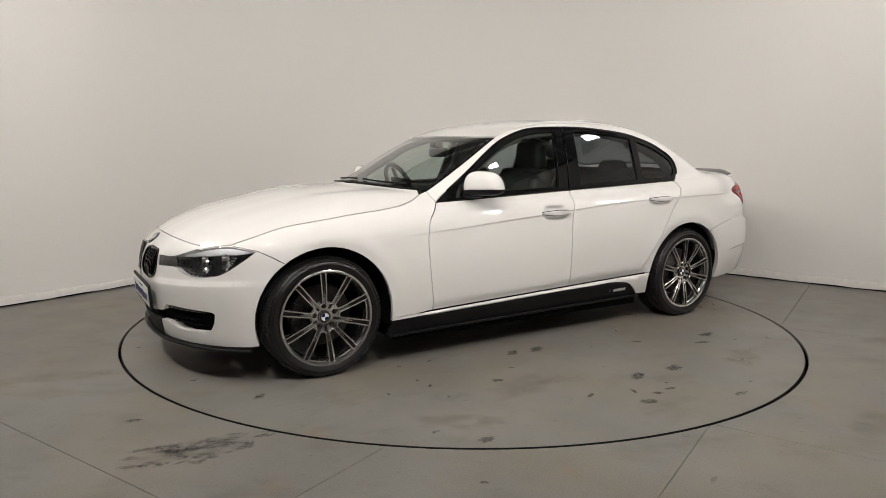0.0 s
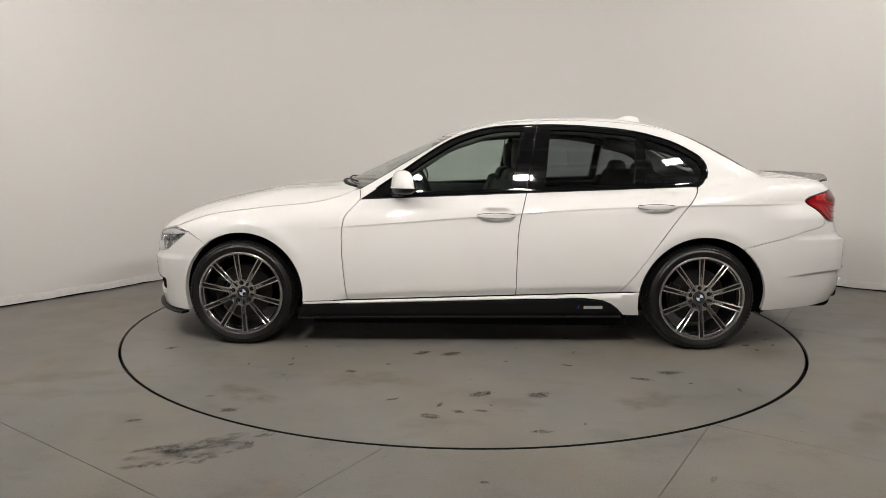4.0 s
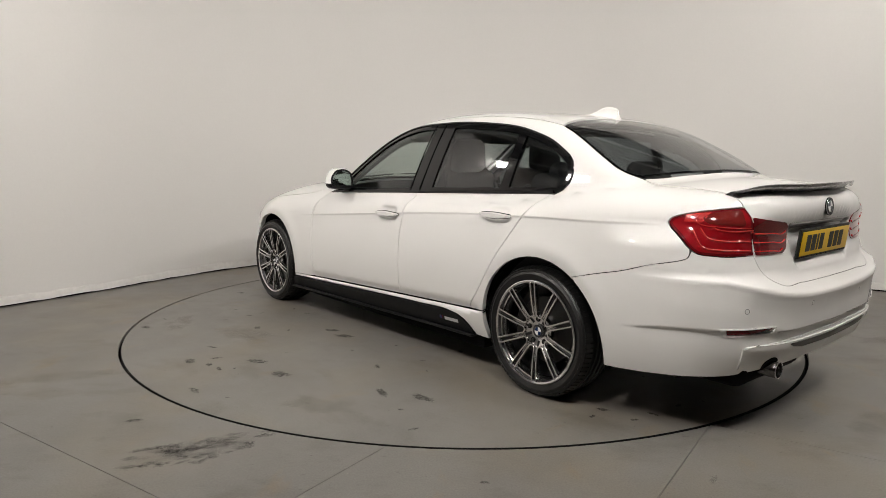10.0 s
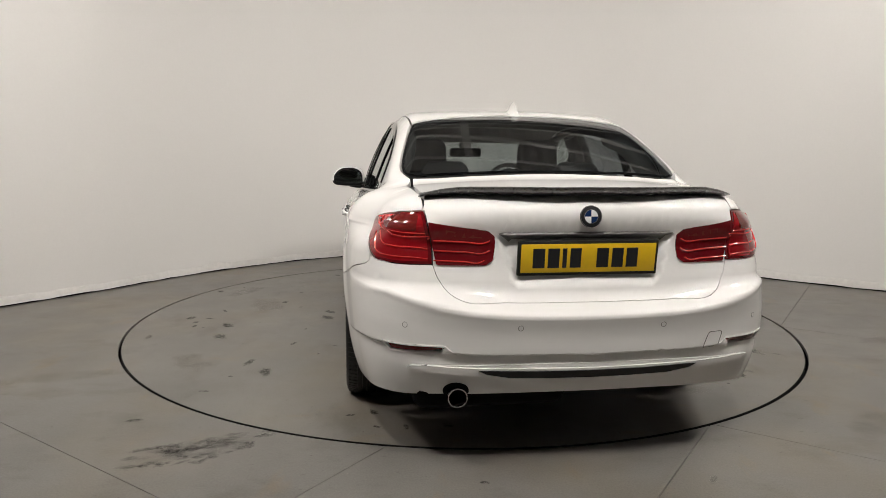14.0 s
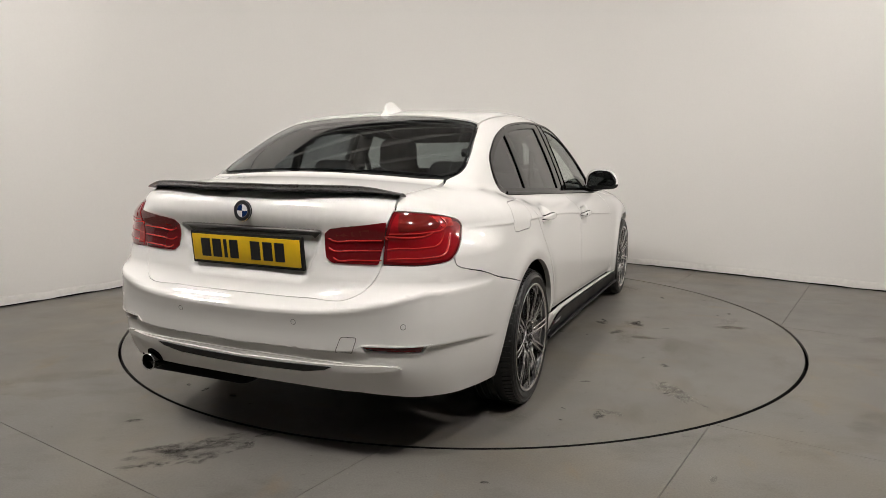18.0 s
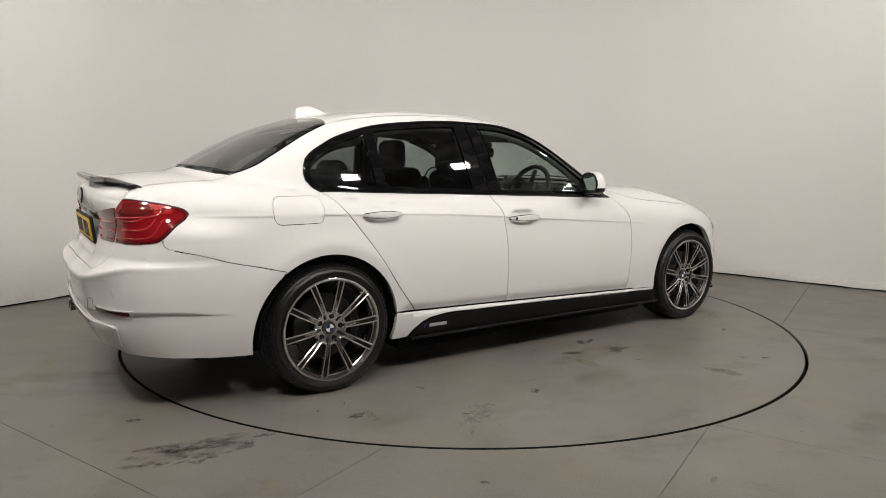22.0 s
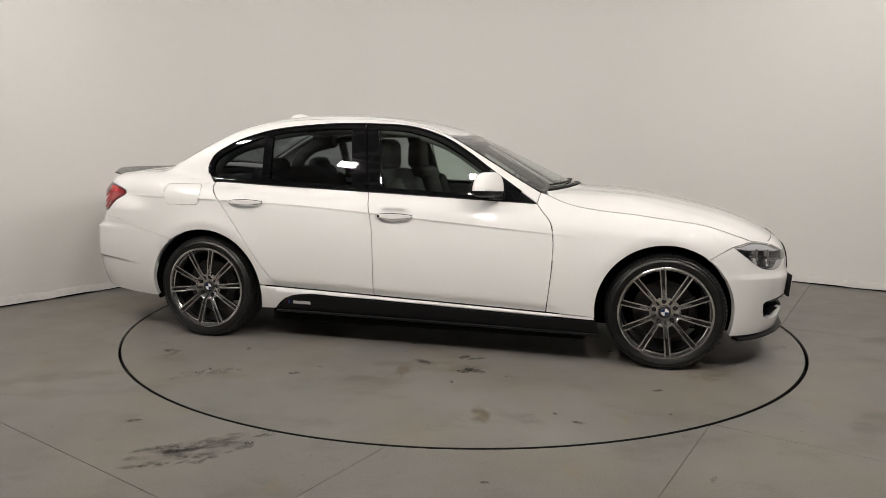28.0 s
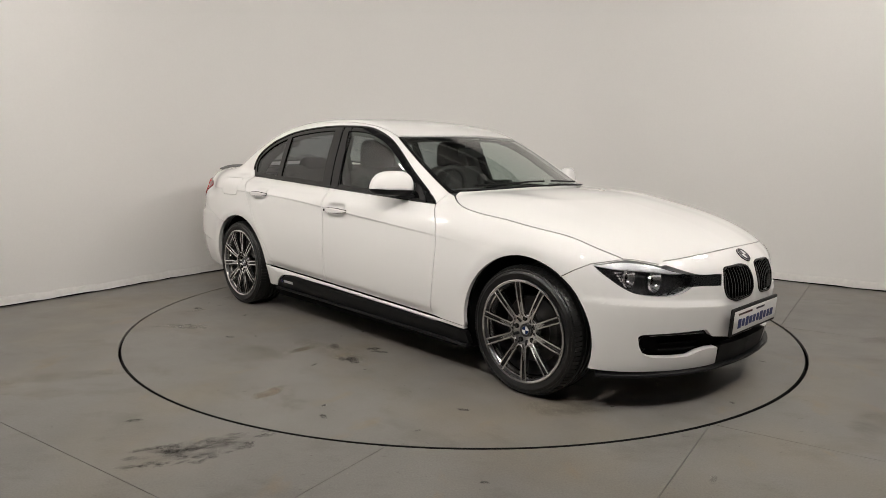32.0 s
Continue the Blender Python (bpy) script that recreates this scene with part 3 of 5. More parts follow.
# slabs by their reach across and along the long joints
SLABS = [(-9.5, 1.998, -9, -2.83), (-9.5, .956, -2.83, 9), (.956, 1.998, -2.83, 9), (1.998, 9.5, -9, -3.15), (1.998, 9.5, -3.15, -1.05), (1.998, 9.5, -1.05, 1.04), (1.998, 9.5, 1.04, 3.13), (1.998, 9.5, 3.13, 9)]
for u0, u1, v0, v1 in SLABS:
    cell = np.array([K * u + J * v for u, v in ((u0, v0), (u1, v0), (u1, v1), (u0, v1))])
    for a, b, c in ((1, 0, 6.2), (-1, 0, 6.2), (0, 1, 5), (0, -1, 7)):
        cell = clip(cell, a, b, c) if len(cell) > 2 else cell
    if len(cell) < 3 or abs(area(cell)) < .05:
        continue
    cell = shrink(cell, .0016)
    fine = resample(cell, .15)
    hits = np.linalg.norm(fine - np.array((SHIFT, 0)), axis=1) < RING
    if hits.all():
        continue
    # the slab's triangles, with the opening cut out
    pts = list(fine) + list(ring_hole)
    e = [(i, (i + 1) % len(fine)) for i in range(len(fine))] + [(len(fine) + i, len(fine) + (i + 1) % len(ring_hole)) for i in range(len(ring_hole))]
    v, _, f, _, _, _ = delaunay_2d_cdt([Vector(p) for p in pts], e, [], 0, 1e-6)
    v = np.array([tuple(p) for p in v])
    f = np.array(f)
    c = v[f].mean(1)
    f = f[inside(cell, c) & (np.linalg.norm(c - np.array((SHIFT, 0)), axis=1) > RING * .9995)]
    edges = {}
    for t in f:
        for i in range(3):
            edges[(t[i], t[(i + 1) % 3])] = 1
    rim = [q for q in edges if (q[1], q[0]) not in edges]
    k = len(v)
    verts = [(*p, 0) for p in v] + [(*p, -.02) for p in v]
    faces = [tuple(int(i) for i in t) for t in f] + [(int(b), int(a), int(a) + k, int(b) + k) for a, b in rim]
    mesh_from("slab", verts, faces, CONCRETE, floor, smooth=False)
# the pit's curb under the gap, coloured black for the shade there
bm = bmesh.new()
lathe(bm, [(RING + .0005, -.002), (RING + .0005, -.095)], 144, "z", at=(SHIFT, 0, 0))
structure(part("pit_wall", bm, DARK), "pit wall coloured black for the shade in the gap", "floor")

# turntable
bm = bmesh.new()
lathe(bm, [(.001, 0), (1.2, 0), (DISC - .004, 0), (DISC - .004, -.02)], 144, "z")
turntable = tagged(part("turntable", bm, TABLE_TOP), "round grey painted turntable set flush in the floor, stained", "turntable")
bm = bmesh.new()
lathe(bm, [(DISC - .0038, -.001), (DISC, -.003), (DISC, -.08)], 144, "z")
part("edge_ring", bm, TABLE_EDGE, turntable, "edge ring coloured black for the shade in the gap")


# ---- stains: thin worn patches lying on the paint ----
def stain_material(name, colour, strength, scale, rough=.5):
    m = material(name, colour, rough)
    nt = m.node_tree
    b, out = nt.nodes["Principled BSDF"], nt.nodes["Material Output"]
    clear, mix, at = nt.nodes.new("ShaderNodeBsdfTransparent"), nt.nodes.new("ShaderNodeMixShader"), nt.nodes.new("ShaderNodeAttribute")
    at.attribute_name = "fade"
    co, tex, mp, mul = nt.nodes.new("ShaderNodeTexCoord"), nt.nodes.new("ShaderNodeTexNoise"), nt.nodes.new("ShaderNodeMapRange"), nt.nodes.new("ShaderNodeMath")
    tex.inputs["Scale"].default_value, tex.inputs["Detail"].default_value, tex.inputs["Roughness"].default_value = scale, 6, .65
    nt.links.new(co.outputs["Object"], tex.inputs["Vector"])
    mul.operation = "MULTIPLY"
    nt.links.new(tex.outputs["Fac"], mul.inputs[0])
    nt.links.new(at.outputs["Fac"], mul.inputs[1])
    mp.inputs["From Min"].default_value, mp.inputs["From Max"].default_value = .28, .52
    mp.inputs["To Min"].default_value, mp.inputs["To Max"].default_value = 0, strength
    nt.links.new(mul.outputs[0], mp.inputs["Value"])
    nt.links.new(mp.outputs[0], mix.inputs["Fac"])
    nt.links.new(clear.outputs[0], mix.inputs[1])
    nt.links.new(b.outputs[0], mix.inputs[2])
    nt.links.new(mix.outputs[0], out.inputs["Surface"])
    return m


OIL = stain_material("oil_stain", (.062, .057, .050), .72, 42)
SCUFF = stain_material("dark_scuff", (.085, .078, .069), .33, 48)
WORN = stain_material("worn_paint", (.115, .107, .096), .28, 11)
RUST = stain_material("rusty_stain", (.225, .19, .14), .22, 7)
RUST_DARK = stain_material("brown_rust", (.22, .165, .10), .5, 9)
PALE = stain_material("pale_scratch", (.30, .28, .25), .30, 26)


def stain(name, x, y, rx, ry, turn, mat, parent, z=.0006):
    bm = bmesh.new()
    layer = bm.verts.layers.float.new("fade")
    n, rings = 20, []
    for k, t in enumerate((.0, .4, .75, 1.0)):
        ring = []
        for i in range(n):
            a = 2 * math.pi * i / n
            w = t * (1 + .45 * noise.noise((x * 7 + math.cos(a) * 2.2, y * 7 + math.sin(a) * 2.2, 2)))
            px_, py = rx * w * math.cos(a), ry * w * math.sin(a)
            c, s = math.cos(turn), math.sin(turn)
            v = bm.verts.new((x + px_ * c - py * s, y + px_ * s + py * c, z))
            v[layer] = (1, .9, .5, 0)[k]
            ring.append(v)
        rings.append(ring)
    for a, b in zip(rings[1:], rings[2:]):
        for i in range(n):
            bm.faces.new((a[i], a[(i + 1) % n], b[(i + 1) % n], b[i]))
    bm.faces.new(rings[1])
    for v in rings[0]:
        bm.verts.remove(v)
    ob = part(name, bm, mat, parent, smooth=False)
    ob.visible_shadow = True
    return ob


rnd = random.Random(5)
for i, (x, y, r) in enumerate(((-.38, 1.63, .10), (.23, .94, .08), (.05, .95, .09), (-.34, 2.08, .07), (1.08, 1.88, .06), (.02, 1.86, .05), (-.09, 1.85, .045), (-1.14, 1.26, .10), (-.96, 1.37, .09), (-.09, 1.63, .10), (.15, 1.92, .07),
                               (.34, -1.22, .09), (.03, -1.13, .09), (.31, -1.0, .08), (.92, -1.82, .05), (-.6, -1.5, .05), (1.3, -1.3, .05), (-1.5, -1.3, .07), (1.75, .9, .06), (-1.8, .7, .05), (.6, 1.3, .05), (-.6, 1.15, .05))):
    stain("oil_spot", x, y, r * 1.05, r * .85 * rnd.uniform(.45, .8), rnd.uniform(-.6, .6), OIL, turntable, .0006 + .00002 * i)
for i, (x, y, rx, ry, a) in enumerate(((.53, 1.43, .36, .18, .3), (1.08, 1.65, .30, .14, -.5), (.64, -1.81, .22, .09, -.4), (-.18, -1.55, .42, .18, .2), (-.9, 1.7, .30, .14, .4), (.1, -1.2, .5, .16, .1), (1.6, -.9, .3, .2, 1), (-1.6, -.8, .4, .2, 1.2))):
    stain("rust_patch", x, y, rx, ry, a, RUST, turntable, .0003 + .00002 * i)
stain("pale_scratch", -1.05, -1.61, .26, .07, .55, PALE, turntable, .0012)
stain("pale_scratch", -1.45, -1.35, .12, .04, 1.3, PALE, turntable, .0013)
stain("pale_scratch", -1.03, -1.58, .20, .09, .75, PALE, turntable, .0014)
stain("rust_patch", 0.48, -1.84, .20, .07, 1.9, RUST_DARK, turntable, .0015)
stain("rust_patch", -0.04, -1.33, .15, .06, 1.6, RUST_DARK, turntable, .0016)
stain("oil_spot", 0.29, -1.24, .075, .05, .8, OIL, turntable, .0017)
stain("oil_spot", 0.24, -0.99, .075, .045, .8, OIL, turntable, .0018)
# on the floor round the turntable
for i, (x, y, rx, ry, a, m) in enumerate(((-1.44, -2.03, .06, .03, .3, OIL), (.10, -2.54, .03, .015, 0, OIL), (-2.1, -1.48, .55, .14, .35, RUST), 
                                         (1.9, -1.9, .4, .15, .8, RUST), (.95, -2.48, .06, .02, 1.0, PALE), (2.75, -.5, .3, .1, .4, RUST))):
    stain("floor_stain", x, y, rx, ry, a, m, floor, .0003 + .00003 * i)
# a worn patch of many small scuffs, and flecks of dirt over the turntable
stain("floor_stain", -1.04, -2.30, .34, .15, .5, WORN, floor, .0007)
for i in range(46):
    a, r = rnd.uniform(0, 2 * math.pi), rnd.uniform(0, 1) ** .6
    u, w = .30 * r * math.cos(a), .13 * r * math.sin(a)
    stain("floor_scuff", -1.04 + u * .86 - w * .5, -2.30 + u * .5 + w * .86, rnd.uniform(.025, .07), rnd.uniform(.012, .032), .5 + rnd.uniform(-.5, .5), SCUFF, floor, .0008 + .00002 * i)
for i in range(70):
    a, r = rnd.uniform(0, 2 * math.pi), 2.15 * rnd.uniform(.05, 1) ** .5
    size = rnd.uniform(.012, .034)
    stain("dirt_fleck", r * math.cos(a), r * math.sin(a), size * rnd.uniform(1, 2), size * .6, rnd.uniform(0, 3.1), OIL if i % 4 else RUST_DARK, turntable, .0019 + .00001 * i)
# ---- the car ----
car = tagged(new("car"), "white four-door saloon car with black sills and multi-spoke alloy wheels", "car")


def spline(points, n=8):
    """A smooth open line through points of two or three numbers."""
    p = np.array(points, float)
    s = np.concatenate([[0], np.cumsum(np.linalg.norm(np.diff(p, axis=0), axis=1))])
    u = np.linspace(0, s[-1], n * (len(p) - 1) + 1)
    return np.stack([curve(*zip(s, p[:, k]))(u) for k in range(p.shape[1])], 1)


def flip_y(p):
    q = np.array(p, float)
    q[:, 1] *= -1
    return q


def line(a, b, n=8):
    a, b = np.array(a, float), np.array(b, float)
    return a + (b - a) * np.linspace(0, 1, n)[:, None]


SIDE = side_view(1)
RA = ARCHES[1]


def on_top(p):
    return TOP[0](np.array(p, float))


def on_side(p):
    return SIDE[0](np.array(p, float))


# lines shared by neighbouring panels, as points in space on the car's left side
door_front = on_side(spline([(.752, .284), (.771, .45), (.782, .60), (.781, .72), (.762, .80), (.715, .855), (.678, .897)]))
door_middle = on_side(spline([(-.283, .3238), (-.285, .55), (-.296, .75), (-.318, .86), (-.345, .944)]))
door_rear = on_side(spline([(-.91, .348), (-.985, .44), (-1.15, .68), (-1.282, .855), (-1.390, .988)]))
door_low = SEAM_Z
belt = lambda x: curve((.7, .896), (-.33, .944), (-1.42, .991))(x)
dlo_front = on_side(spline([(.678, .897), (.53, .995), (.387, 1.092), (.26, 1.18), (.12, 1.262), (-.06, 1.326), (-.40, 1.357), (-.75, 1.350), (-1.11, 1.302), (-1.33, 1.222), (-1.445, 1.135), (-1.460, 1.070), (-1.440, 1.02), (-1.397, .988)], 5))
hood_side = on_top(spline([(.735, .668), (.81, .722), (.90, .757), (1.0, .772), (1.2, .785), (1.45, .797), (1.6, .772), (1.745, .745), (1.850, .706)]))
hood_lamp = on_top(spline([(1.850, .706), (1.91, .648), (1.968, .585)]))
lamp_tip = (1.742, .805, .688)
lamp_low = spline([lamp_tip, (1.783, .799, .656), (1.83, .779, .621), (1.875, .754, .588), (1.914, .722, .564), (1.967, .666, .549), (2.029, .575, .545), (2.054, .529, .553), (2.083, .459, .588)])
hood_front = spline([(1.968, .585, .700), (2.02, .40, .713), (2.045, .2, .722), (2.05, 0, .725)])
bump_seam_f = np.array([lamp_tip, *on_side([(1.68, .657), (1.618, .620)])])
ws_side = on_top(spline([(.690, .668), (.5, .650), (.3, .620), (.12, .572)]))
ws_top = on_top(spline([(.12, .572), (.165, .4), (.19, .2), (.198, 0)]))
ws_low = on_top(spline([(.690, .668), (.785, .50), (.86, .27), (.90, 0)]))
roof_side = on_top(spline([(.12, .572), (-.2, .560), (-.6, .556), (-1.0, .556), (-1.275, .556)]))
rw_top = on_top(spline([(-1.275, .556), (-1.235, .4), (-1.215, .2), (-1.21, 0)]))
rw_side = on_top(spline([(-1.275, .556), (-1.45, .600), (-1.60, .634), (-1.69, .644), (-1.748, .630), (-1.785, .585)]))
rw_low = on_top(spline([(-1.785, .585), (-1.825, .38), (-1.855, .15), (-1.86, 0)]))
boot_front = on_top([(-1.80, .60), (-1.835, .50), (-1.875, .25), (-1.885, 0)])
boot_side = on_top(spline([(-1.80, .60), (-1.95, .612), (-2.1, .606), (-2.18, .598), (-2.215, .60)]))
lamp_r_top = spline([(-2.037, .780, .907), (-2.046, .774, .923), (-2.067, .768, .934), (-2.115, .747, .948), (-2.204, .684, .965), (-2.283, .612, .974)])
lamp_r_low = spline([(-2.037, .780, .907), (-2.049, .786, .893), (-2.085, .797, .867), (-2.115, .803, .842), (-2.143, .803, .815), (-2.170, .792, .792), (-2.225, .740, .780), (-2.289, .566, .777)])
boot_edge_a = spline([(-2.215, .60, 1.03), (-2.26, .604, 1.0), (-2.283, .612, .974)])
boot_edge_b = spline([(-2.283, .612, .974), (-2.303, .597, .93), (-2.30, .58, .85), (-2.289, .566, .777)])
boot_edge_c = spline([(-2.289, .566, .777), (-2.30, .546, .73), (-2.325, .520, .690), (-2.35, .47, .660), (-2.38, .30, .648), (-2.395, 0, .645)])
bump_seam_r = spline([(-1.638, .902, .629), (-1.736, .899, .654), (-1.880, .882, .688), (-2.025, .857, .733), (-2.105, .829, .752), (-2.131, .816, .760), (-2.151, .805, .773), (-2.154, .800, .792)])


def settle(view, p):
    """Brings a line onto the bodywork."""
    return view[0](view[1](np.asarray(p, float)))


lamp_tip = tuple(settle(FRONT, [lamp_tip])[0])
lamp_low, hood_front, hood_lamp = settle(FRONT, lamp_low), settle(FRONT, hood_front), settle(FRONT, hood_lamp)
lamp_r_top, lamp_r_low = settle(REAR, lamp_r_top), settle(REAR, lamp_r_low)
boot_edge_b, boot_edge_c, bump_seam_r = settle(REAR, boot_edge_b), settle(REAR, boot_edge_c), settle(REAR, bump_seam_r)
boot_edge_a = np.concatenate([settle(BOOT, np.concatenate([boot_side[-1:], boot_edge_a[3:-2]])), boot_edge_b[:1]])
bump_seam_f = np.array([lamp_tip, *bump_seam_f[1:]])
meet = int(np.argmin(np.linalg.norm(lamp_r_low - bump_seam_r[-1], axis=1)))


def arch(i, a0, a1, n=30):
    a, b, r = ARCHES[i]
    return on_side(arc(a, b, r, a0, a1, n))


def flat(view, *lines):
    return view[1](np.concatenate([np.asarray(p, float) for p in lines]))


def both_sides(make):
    for s in (1, -1):
        make(s, side_view(s))


def mirrored(outline):
    """Closes an outline given for the left half across the car's middle."""
    return np.concatenate([outline, flip_y(outline)[::-1]])


def mirrored_flat(q, axis):
    r = np.array(q)
    r[:, axis] *= -1
    return np.concatenate([q, r[::-1]])


fender_outline = flat(SIDE, door_front, ws_side[:1], hood_side, [lamp_tip], bump_seam_f[1:], arch(0, 53, 188), line(on_side([(1.03, .274)])[0], on_side([(.757, .284)])[0], 6)[1:-1])
front_door = np.concatenate([flat(SIDE, door_front), [(x, belt(x)) for x in np.linspace(.6, -.3, 12)], flat(SIDE, door_middle[::-1]), [(x, door_low(x)) for x in np.linspace(-.2, .7, 12)]])
rear_door = np.concatenate([flat(SIDE, door_middle), [(x, belt(x)) for x in np.linspace(-.42, -1.34, 12)], flat(SIDE, door_rear[::-1]), [(x, door_low(x)) for x in np.linspace(-.86, -.34, 8)]])
frame_outline = flat(SIDE, door_rear[::-1], arch(1, 7, 127), bump_seam_r, lamp_r_low[:meet][::-1], lamp_r_top[1:], boot_edge_a[::-1], boot_side[::-1], rw_side[::-1][6:], roof_side[::-1][1:], ws_side[::-1][1:], dlo_front)
sill_outline = np.concatenate([[(x, door_low(x)) for x in np.linspace(1.02, -1.03, 24)], [(q[0], q[1]) for q in arc(*RA, 7, -17, 6)], spline([(-.945, .20), (-.90, .25), (-.84, .287), (-.74, .305), (-.5, .302), (.5, .272), (1.03, .255)], 6)])
skirt_outline = np.concatenate([spline([(1.035, .250), (.5, .268), (-.5, .298), (-.735, .301), (-.835, .284), (-.895, .247), (-.94, .20)], 6), [(x, .196 - .009 * (x + .9)) for x in np.linspace(-.9, 1.06, 20)]])

# windows
dlo = np.concatenate([flat(SIDE, dlo_front), [(x, belt(x)) for x in np.linspace(-1.36, .64, 26)]])
frame_in = shrink(dlo, .026)
pane_front = clip(clip(frame_in, 1, .05, .53), -1, -.25, .01)
pane_rear = clip(clip(frame_in, 1, .12, -.335), -1, -.08, .935)
pane_quarter = clip(frame_in, 1, .08, -.985)


crease_points = np.array([(x, float(CREASE(x)) + o) for x in np.arange(-2.0, 1.6, .022) for o in (-.030, -.013, -.004, .003, .018)] + [(a + (r + d) * math.cos(t), b + (r + d) * math.sin(t)) for a, b, r in ARCHES for t in np.linspace(.15, math.pi - .15, 46) for d in (.014, .032, .044, .058, .078)])
edge_points = np.array([(x, float(SEAM_Z(x)) + o) for x in np.arange(-.93, .76, .03) for o in (.005, .014, .024, .036, .052)])
cup_points = np.array([(a + u, b + w) for a, b in HANDLES for u in np.linspace(-.105, .105, 29) for w in np.linspace(-.046, .046, 17)])
door_points = np.concatenate([[q for q in crease_points if min(np.hypot((q[0] - a) / 2.2, q[1] - b) for a, b in HANDLES) > .052], cup_points, edge_points])


def make_side(s, view):
    word = "left" if s > 0 else "right"
    panel("front_fender", view, fender_outline, PAINT, car, extra=crease_points)
    f = panel("front_door", view, front_door, PAINT, car, extra=door_points)
    r = panel("rear_door", view, rear_door, PAINT, car, extra=door_points)
    holes = []
    if s < 0:
        holes = [rounded([(-1.675, .979), (-1.690, .91), (-1.672, .845), (-1.440, .845), (-1.426, .91), (-1.441, .976)], .03)]
    q = panel("side_frame", view, frame_outline, PAINT, car, holes=holes, extra=crease_points)
    if holes:
        panel("fuel_flap", view, holes[0], PAINT, q, gap=.003)
    panel("sill", view, sill_outline, PAINT, car)
    k = panel("side_skirt", view, skirt_outline, SATIN_BLACK, car, lift=.006, depth=.03, label="satin black side skirt")
    trim = panel("window_surround", view, clip(dlo, -1, -.19, .160), GLOSS_BLACK, car, holes=[shrink(pane_front, .004)], lift=.001, label="gloss black window surround")
    panel("window_surround", view, clip(dlo, 1, .19, -.160), GLOSS_BLACK, car, holes=[shrink(pane_rear, .004), shrink(pane_quarter, .004)], lift=.001, label="gloss black window surround")
    for p, m, parent in ((pane_front, SIDE_GLASS, f), (pane_rear, PRIVACY_GLASS, r), (pane_quarter, PRIVACY_GLASS, q)):
        panel("window_pane", view, p, m, parent, gap=0, depth=.001, lift=-.006, label="tinted side window")
    # gloss strip along the belt line
    bm = bmesh.new()
    sweep(bm, [tuple(p + n * .008) for p, n in zip(*(lambda c: (c, outward(c)))(view[0](np.array([(x, belt(x) + .006) for x in np.linspace(.6, -1.38, 40)]))))], .004, .007)
    part("belt_strip", bm, GLOSS_BLACK, trim)
    # rounded bead along the outer edge of the window frame
    bead = view[0](SIDE[1](dlo_front)[3:-2])
    bm = bmesh.new()
    tube(bm, [tuple(p) for p in bead + outward(bead) * .002], .0065, 8)
    part("frame_bead", bm, GLOSS_BLACK, trim)
    for q0, q1 in (((-.262, .955), (-.318, 1.345)), ((-.352, .957), (-.405, 1.350))):
        post = view[0](line(q0, q1, 8))
        bm = bmesh.new()
        tube(bm, [tuple(p) for p in post + outward(post) * .002], .0035, 6)
        part("pillar_bead", bm, GLOSS_BLACK, trim)
    # bottom blade of the skirt
    bm = bmesh.new()
    pts = view[0](np.array([(x, .196 - .009 * (x + .9)) for x in np.linspace(-.93, 1.05, 30)]))
    sweep(bm, [(p[0], p[1] + s * .006, p[2] - .004) for p in pts], .022, .006)
    part("blade", bm, SATIN_BLACK, k)


both_sides(make_side)

# hood, roof, glass, boot
hood_outline = mirrored(flat(TOP, ws_low[::-1][:-2], hood_side, hood_lamp[1:], hood_front[1:-1], hood_front[-1:]))
panel("hood", TOP, hood_outline, PAINT, car, label="")
panel("roof", TOP, mirrored(flat(TOP, ws_top[::-1][:-1], roof_side, rw_top[1:])), PAINT, car)
panel("windscreen", TOP, mirrored(flat(TOP, ws_low[::-1], ws_side[1:], ws_top[1:])), CLEAR_GLASS, car, gap=.012, depth=.001, lift=-.004, label="clear windscreen")
panel("rear_window", TOP, mirrored(flat(TOP, rw_top[::-1], rw_side[1:], rw_low[1:])), REAR_GLASS, car, gap=.008, depth=.001, lift=-.004, label="tinted rear window")
boot_outline = mirrored(flat(BOOT, boot_front[::-1], boot_side[1:], boot_edge_a[1:], boot_edge_b[1:], boot_edge_c[1:]))
recess = REAR[0](np.array([(a, z) for a in np.arange(-.42, .421, .016) for z in np.arange(.66, .86, .014)] + [(a, z) for a in np.arange(-.33, .331, .015) for z in (.862, .874, .880, .886, .892, .898, .904, .912)]))
boot = panel("boot_lid", BOOT, boot_outline, PAINT, car, gap=.0010, step=.022, extra=BOOT[1](recess))

# front bumper with its openings
grille = rounded([(.262, .655), (.10, .660), (.045, .648), (.030, .60), (.034, .535), (.062, .507), (.20, .497), (.268, .520), (.286, .575)], .03)
half = [(.205, .318), (.350, .342), (.372, .362), (.392, .381), (.534, .379), (.684, .376), (.699, .366), (.696, .349), (.690, .319), (.670, .279), (.634, .262), (.536, .257), (.465, .256), (.417, .274), (.359, .283), (.285, .279), (.272, .206)]
mouth = rounded(half + [(-a, b) for a, b in half[::-1]], .010)


def to_front(yz, sign=1, x=2.1):
    """From (across, up) to the front view's flat coordinates."""
    q = np.array(yz, float)
    q[:, 0] *= sign
    o = np.stack([0 * q[:, 0] + 1.0, q[:, 0], q[:, 1]], 1)
    return FRONT[1](cast(o, np.tile((1., 0., 0.), (len(q), 1)), .1, 1.6))


